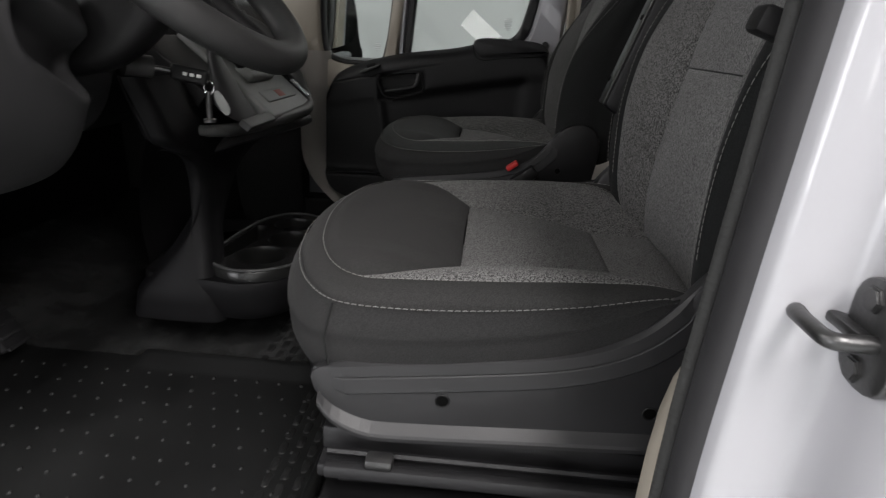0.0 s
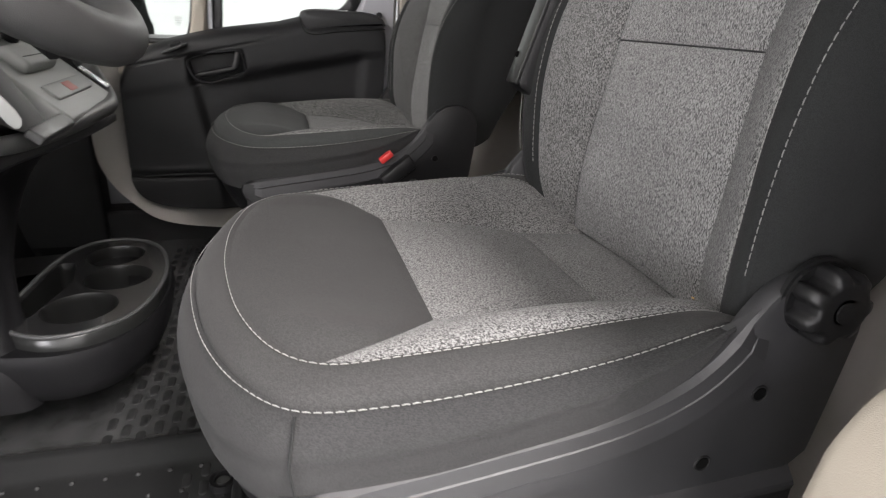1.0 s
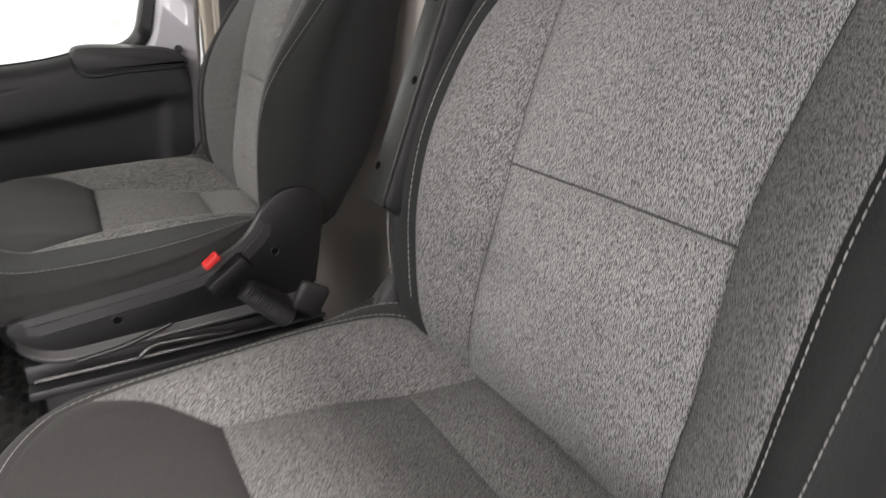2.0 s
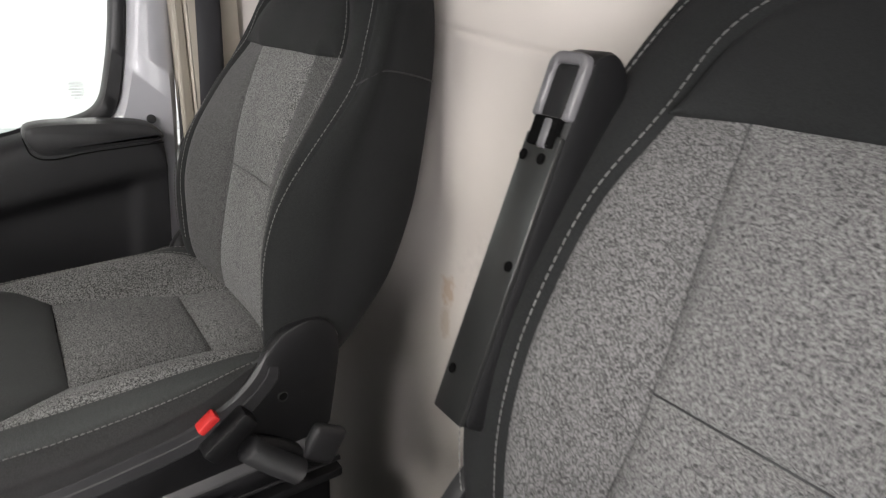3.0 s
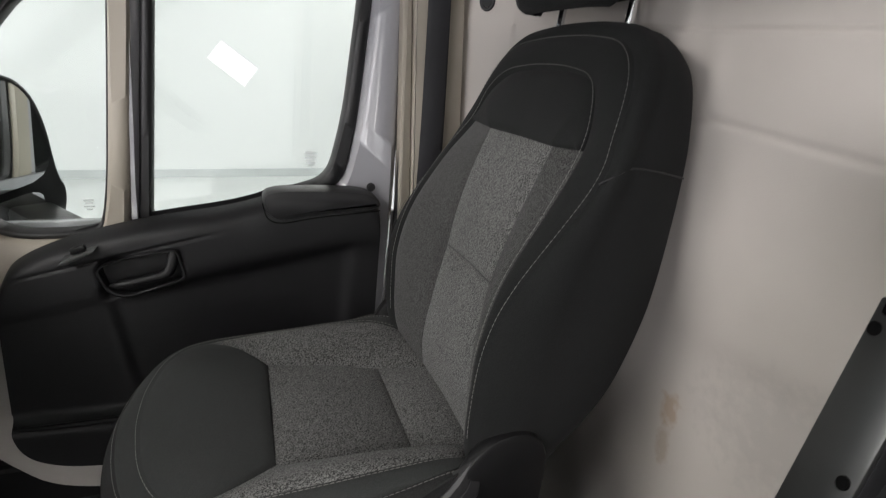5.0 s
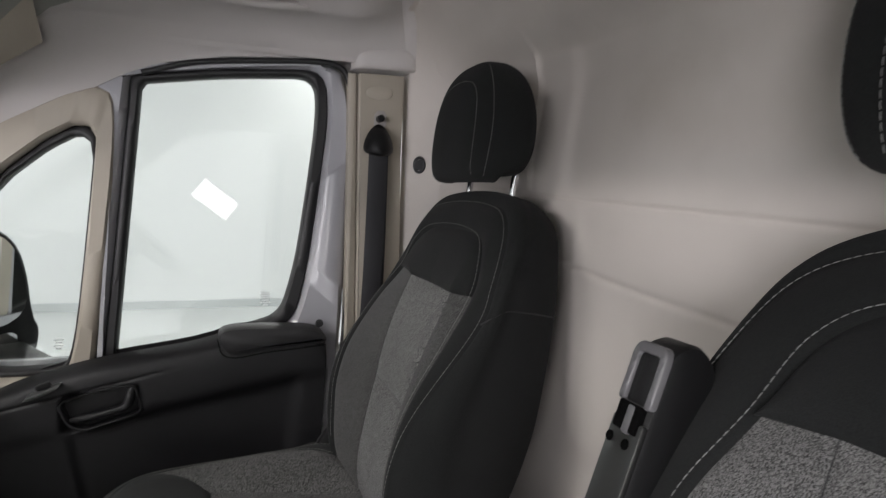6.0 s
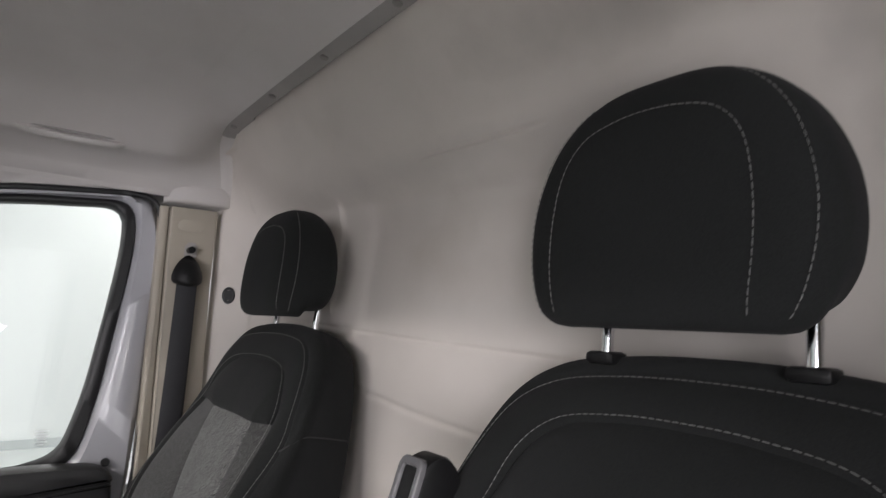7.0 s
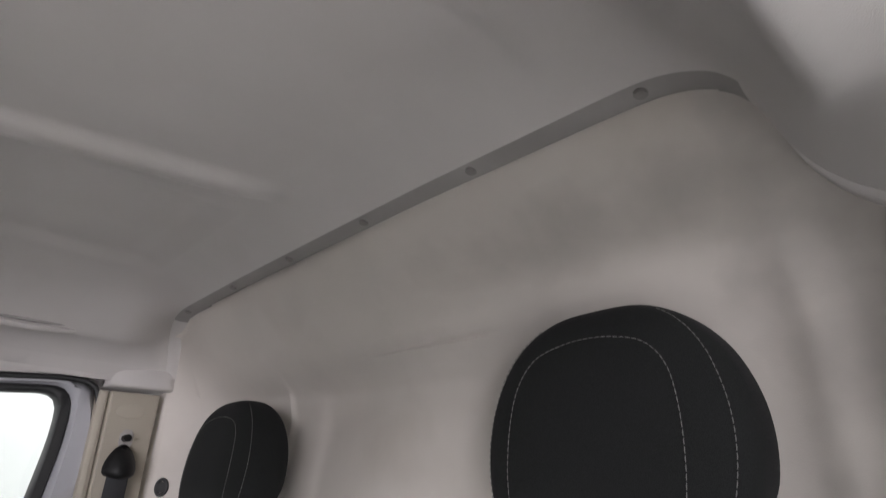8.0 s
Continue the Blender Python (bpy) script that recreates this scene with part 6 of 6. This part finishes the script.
for y in np.linspace(-0.90, -0.18, 260):
    lip = 0.010 * math.sin(14 * y)
    prof = curve([(-0.80, 0.775), (-0.66, 0.765), (-0.585, 0.735), (-0.560, 0.68), (-0.566, 0.60), (-0.60, 0.53 + lip), (-0.66, 0.49 + lip), (-0.80, 0.47), (-0.95, 0.46)], 160)
    row = []
    for x, z in prof:
        p = np.array((y, z)) - pocket_a
        d = pocket_b - pocket_a
        t = min(1, max(0, p @ d / (d @ d)))
        gap_ = 0.027 - np.linalg.norm(p - t * d)
        row.append((x + 0.18 * soft(-0.465 - y, 0.012) - 0.055 * soft(gap_, 0.0055) + 0.006 * math.exp(-((gap_ + 0.012) / 0.010) ** 2), y, z))
    sh.append(row)
part("knee_panel", grid(sh), CONSOLE, dash, "black knee panel with a rounded pocket under the wheel")
sheet = thing("paper_sheet", "white printed paper sheet lying on the dashboard", "paper")
part("sheet", grid([[(-0.60 - 0.09 * u, -0.24 + 0.25 * v, 0.80 + 0.03 * u + 0.004 * math.sin(4 * v)) for v in np.linspace(0, 1, 8)] for u in np.linspace(0, 1, 6)]), PAPER, sheet)
part("print_bar", box((0.05, 0.12, 0.001), (-0.640, -0.10, 0.822), 0, 1, (0, 18, 0)), PRINT, sheet, "grey printed bar")
wiper = thing("mirror_control", "black mirror control pod on the far dashboard corner", "switch pod")
part("pod", box((0.07, 0.05, 0.15), (-0.60, 0.42, 0.70), 0.02, 3, (0, -30, 0)), PLASTIC, wiper)
part("switch", box((0.02, 0.02, 0.03), (-0.565, 0.42, 0.71), 0.004, 2, (0, -30, 0)), PLASTIC_GREY, wiper)

# pedals
for y, nm, lab in ((-0.30, "accelerator_pedal", "black rubber accelerator pedal"), (-0.42, "brake_pedal", "black rubber brake pedal with ribs")):
    ped = thing(nm, lab, "pedal")
    part("pad", box((0.02, 0.065, 0.09), (-0.78, y, 0.13), 0.006, 2, (0, -35, 0)), RUBBER, ped)
    part("arm", tube([(-0.80, y, 0.16), (-0.86, y, 0.28), (-0.90, y, 0.42)], 0.010, 8), STEEL_DARK, ped)
    for k in range(4):
        part("rib", box((0.006, 0.055, 0.007), (-0.766 - 0.012 * k + 0.02, y, 0.10 + 0.02 * k), 0.001, 2, (0, -35, 0)), PLASTIC_SOFT, ped)

# ---- rubber mat ----
mat_ob = thing("rubber_mat", "dark grey rubber cab mat with dots and oblong studs", "mat", kind="structure")
rows = []
for x in np.linspace(-1.2, 0.0, 60):
    row = []
    for y in np.linspace(-0.90, 0.86, 90):
        z = 0.0 + 0.020 * math.exp(-((y + 0.158) / 0.020) ** 4) * (x > -0.60)
        z += 0.10 * max(0, (-0.85 - x) / 0.35)
        row.append((x, y, z))
    rows.append(row)
CUT = 39
part("mat_sheet", grid([r[:CUT] for r in rows], flip=True), MAT_RUBBER, mat_ob)
part("centre_mat_sheet", grid([r[CUT - 1:] for r in rows], flip=True), MAT_SHEEN, mat_ob, "grey rubber mat, lightened for its sheen")
part("mat_edge", tube([(-0.13, -0.84, 0.006), (-0.125, -0.4, 0.006), (-0.125, 0.2, 0.006), (-0.13, 0.8, 0.006)], 0.012, 8), MAT_RUBBER, mat_ob, "raised mat edge")
dots, studs = [], []
for i in range(20):
    for j in range(16):
        x, y = -0.90 + 0.046 * i + 0.023 * (j % 2), -0.86 + 0.050 * j
        if x < -0.17 and y < -0.185:
            dots.append(tube([(x, y, 0), (x, y, 0.0026), (x, y, 0.0040)], [0.0042, 0.0036, 0.0014], 8))


def stud(x, y, length, wide):
    """A flat-topped oblong stud with rounded ends, lying along y."""
    q = np.linspace(0, 2 * np.pi, 16, endpoint=False)
    ring_ = np.c_[x + wide * np.cos(q), y + wide * np.sin(q) + np.sign(np.sin(q) + 1e-9) * length]
    c = np.array((x, y))
    v, f = grid([np.c_[c + (ring_ - c) * k, np.full(16, z)] for k, z in ((1.10, -0.001), (1.0, 0.0012), (0.90, 0.0017))], close_u=True)
    return v, f + [list(range(32, 48))]


for i in range(9):
    for j in range(40):
        x, y = -0.345 + 0.026 * i, -0.118 + 0.046 * j + (0.023 if i % 2 else 0)
        if x < -0.14 and y < 0.80:
            studs.append(stud(x, y, 0.009, 0.0075))
for i in range(3):
    for j in range(11):
        x, y = -0.205 + 0.026 * i, -0.60 + 0.040 * j + (0.020 if i % 2 else 0)
        if y < -0.20:
            studs.append(stud(x, y, 0.009, 0.0065))
tagged(part("mat_dots", join(*dots), MAT_DOT, mat_ob), kind="stuff")
tagged(part("mat_studs", join(*studs), MAT_DOT, mat_ob), kind="stuff")
for x, y in ((-0.150, -0.262), (-0.150, -0.62)):
    bolt = thing("mat_fixing", "round black mat fixing with a slotted centre", "fixing", "mat fixings")
    part("ring", ring([(x + 0.020 * math.cos(k), y + 0.020 * math.sin(k)) for k in np.linspace(0, 6.28, 30)[:-1]], [(x + 0.012 * math.cos(k), y + 0.012 * math.sin(k)) for k in np.linspace(0, 6.28, 30)[:-1]], "z", 0.012, -0.001, 28, 0.002), PLASTIC, bolt)
    part("button", disc(0.011, 0.010, (x, y, 0.006), (0, 0, 0), 16, 0.002), STEEL_DARK, bolt)

# slotted sill tray under the driver seat
tray2 = thing("sill_tray", "black slotted sill tray beside the driver seat pedestal", "tray")
part("base", box((0.46, 0.09, 0.02), (0.185, -0.745, 0.205), 0.005), PLASTIC, tray2)
for k, z in enumerate((0.222, 0.246)):
    part("slat", box((0.45, 0.014, 0.016), (0.185, -0.722 - 0.03 * (1 - k), z), 0.004), PLASTIC_SOFT, tray2)
part("skirt", box((0.46, 0.012, 0.20), (0.185, -0.786, 0.10), 0.004), PLASTIC, tray2)
part("clip", box((0.03, 0.02, 0.012), (0.02, -0.722, 0.262), 0.004), STEEL_DARK, tray2, "dull steel rail clip")
visor = thing("sun_visor", "grey padded sun visor folded up against the headliner", "sun visor")
shape = fillet([(-0.44, 0.26, 0.03), (-0.205, 0.26, 0.05), (-0.195, 0.80, 0.06), (-0.245, 0.835, 0.04), (-0.44, 0.835, 0.03)], 8)
mid_ = shape.mean(0)


def pad_ring(k, drop):
    return [(x, y, headliner_z(x, y) - drop) for x, y in mid_ + (shape - mid_) * k]


part("pad", grid([pad_ring(1.0, 0.002), pad_ring(1.0, 0.012), pad_ring(0.985, 0.018), pad_ring(0.9, 0.020), pad_ring(0.6, 0.020), pad_ring(0.3, 0.020), pad_ring(0.01, 0.020)], close_u=True, flip=True), VISOR, visor)
part("warning_label", grid([[(x, y, headliner_z(x, y) - 0.0215) for y in np.linspace(0.68, 0.76, 8)] for x in np.linspace(-0.31, -0.265, 6)], flip=True), YELLOW, visor, "small yellow warning label")
grab = thing("grab_recess", "grey moulded grab lip in the headliner over the passenger door", "grab handle")
lip = curve([(0.005, 0.764, 1.412), (0.03, 0.757, 1.402), (0.12, 0.752, 1.397), (0.21, 0.755, 1.402), (0.240, 0.763, 1.412)], 30)
wide_ = np.interp(np.arange(30), [0, 5, 24, 29], [0.1, 1, 1, 0.1])[:, None]
part("lip", grid([lip + wide_ * np.array(d) for d in ((0, 0.012, 0.010), (0, 0.002, 0.009), (0, -0.006, 0.006), (0, -0.009, 0.001), (0, -0.006, -0.005), (0, 0.004, -0.008), (0, 0.016, -0.006))], flip=True), LINER, grab)
# Solid grey tube drawn in place of the shaded slot.
part("slot", tube(lip + np.array((0, -0.004, 0.012)), 0.0035 * wide_[:, 0] + 0.0004, 6), LINER_EDGE, grab, "grey bar over the lip, coloured as the slot's shade")
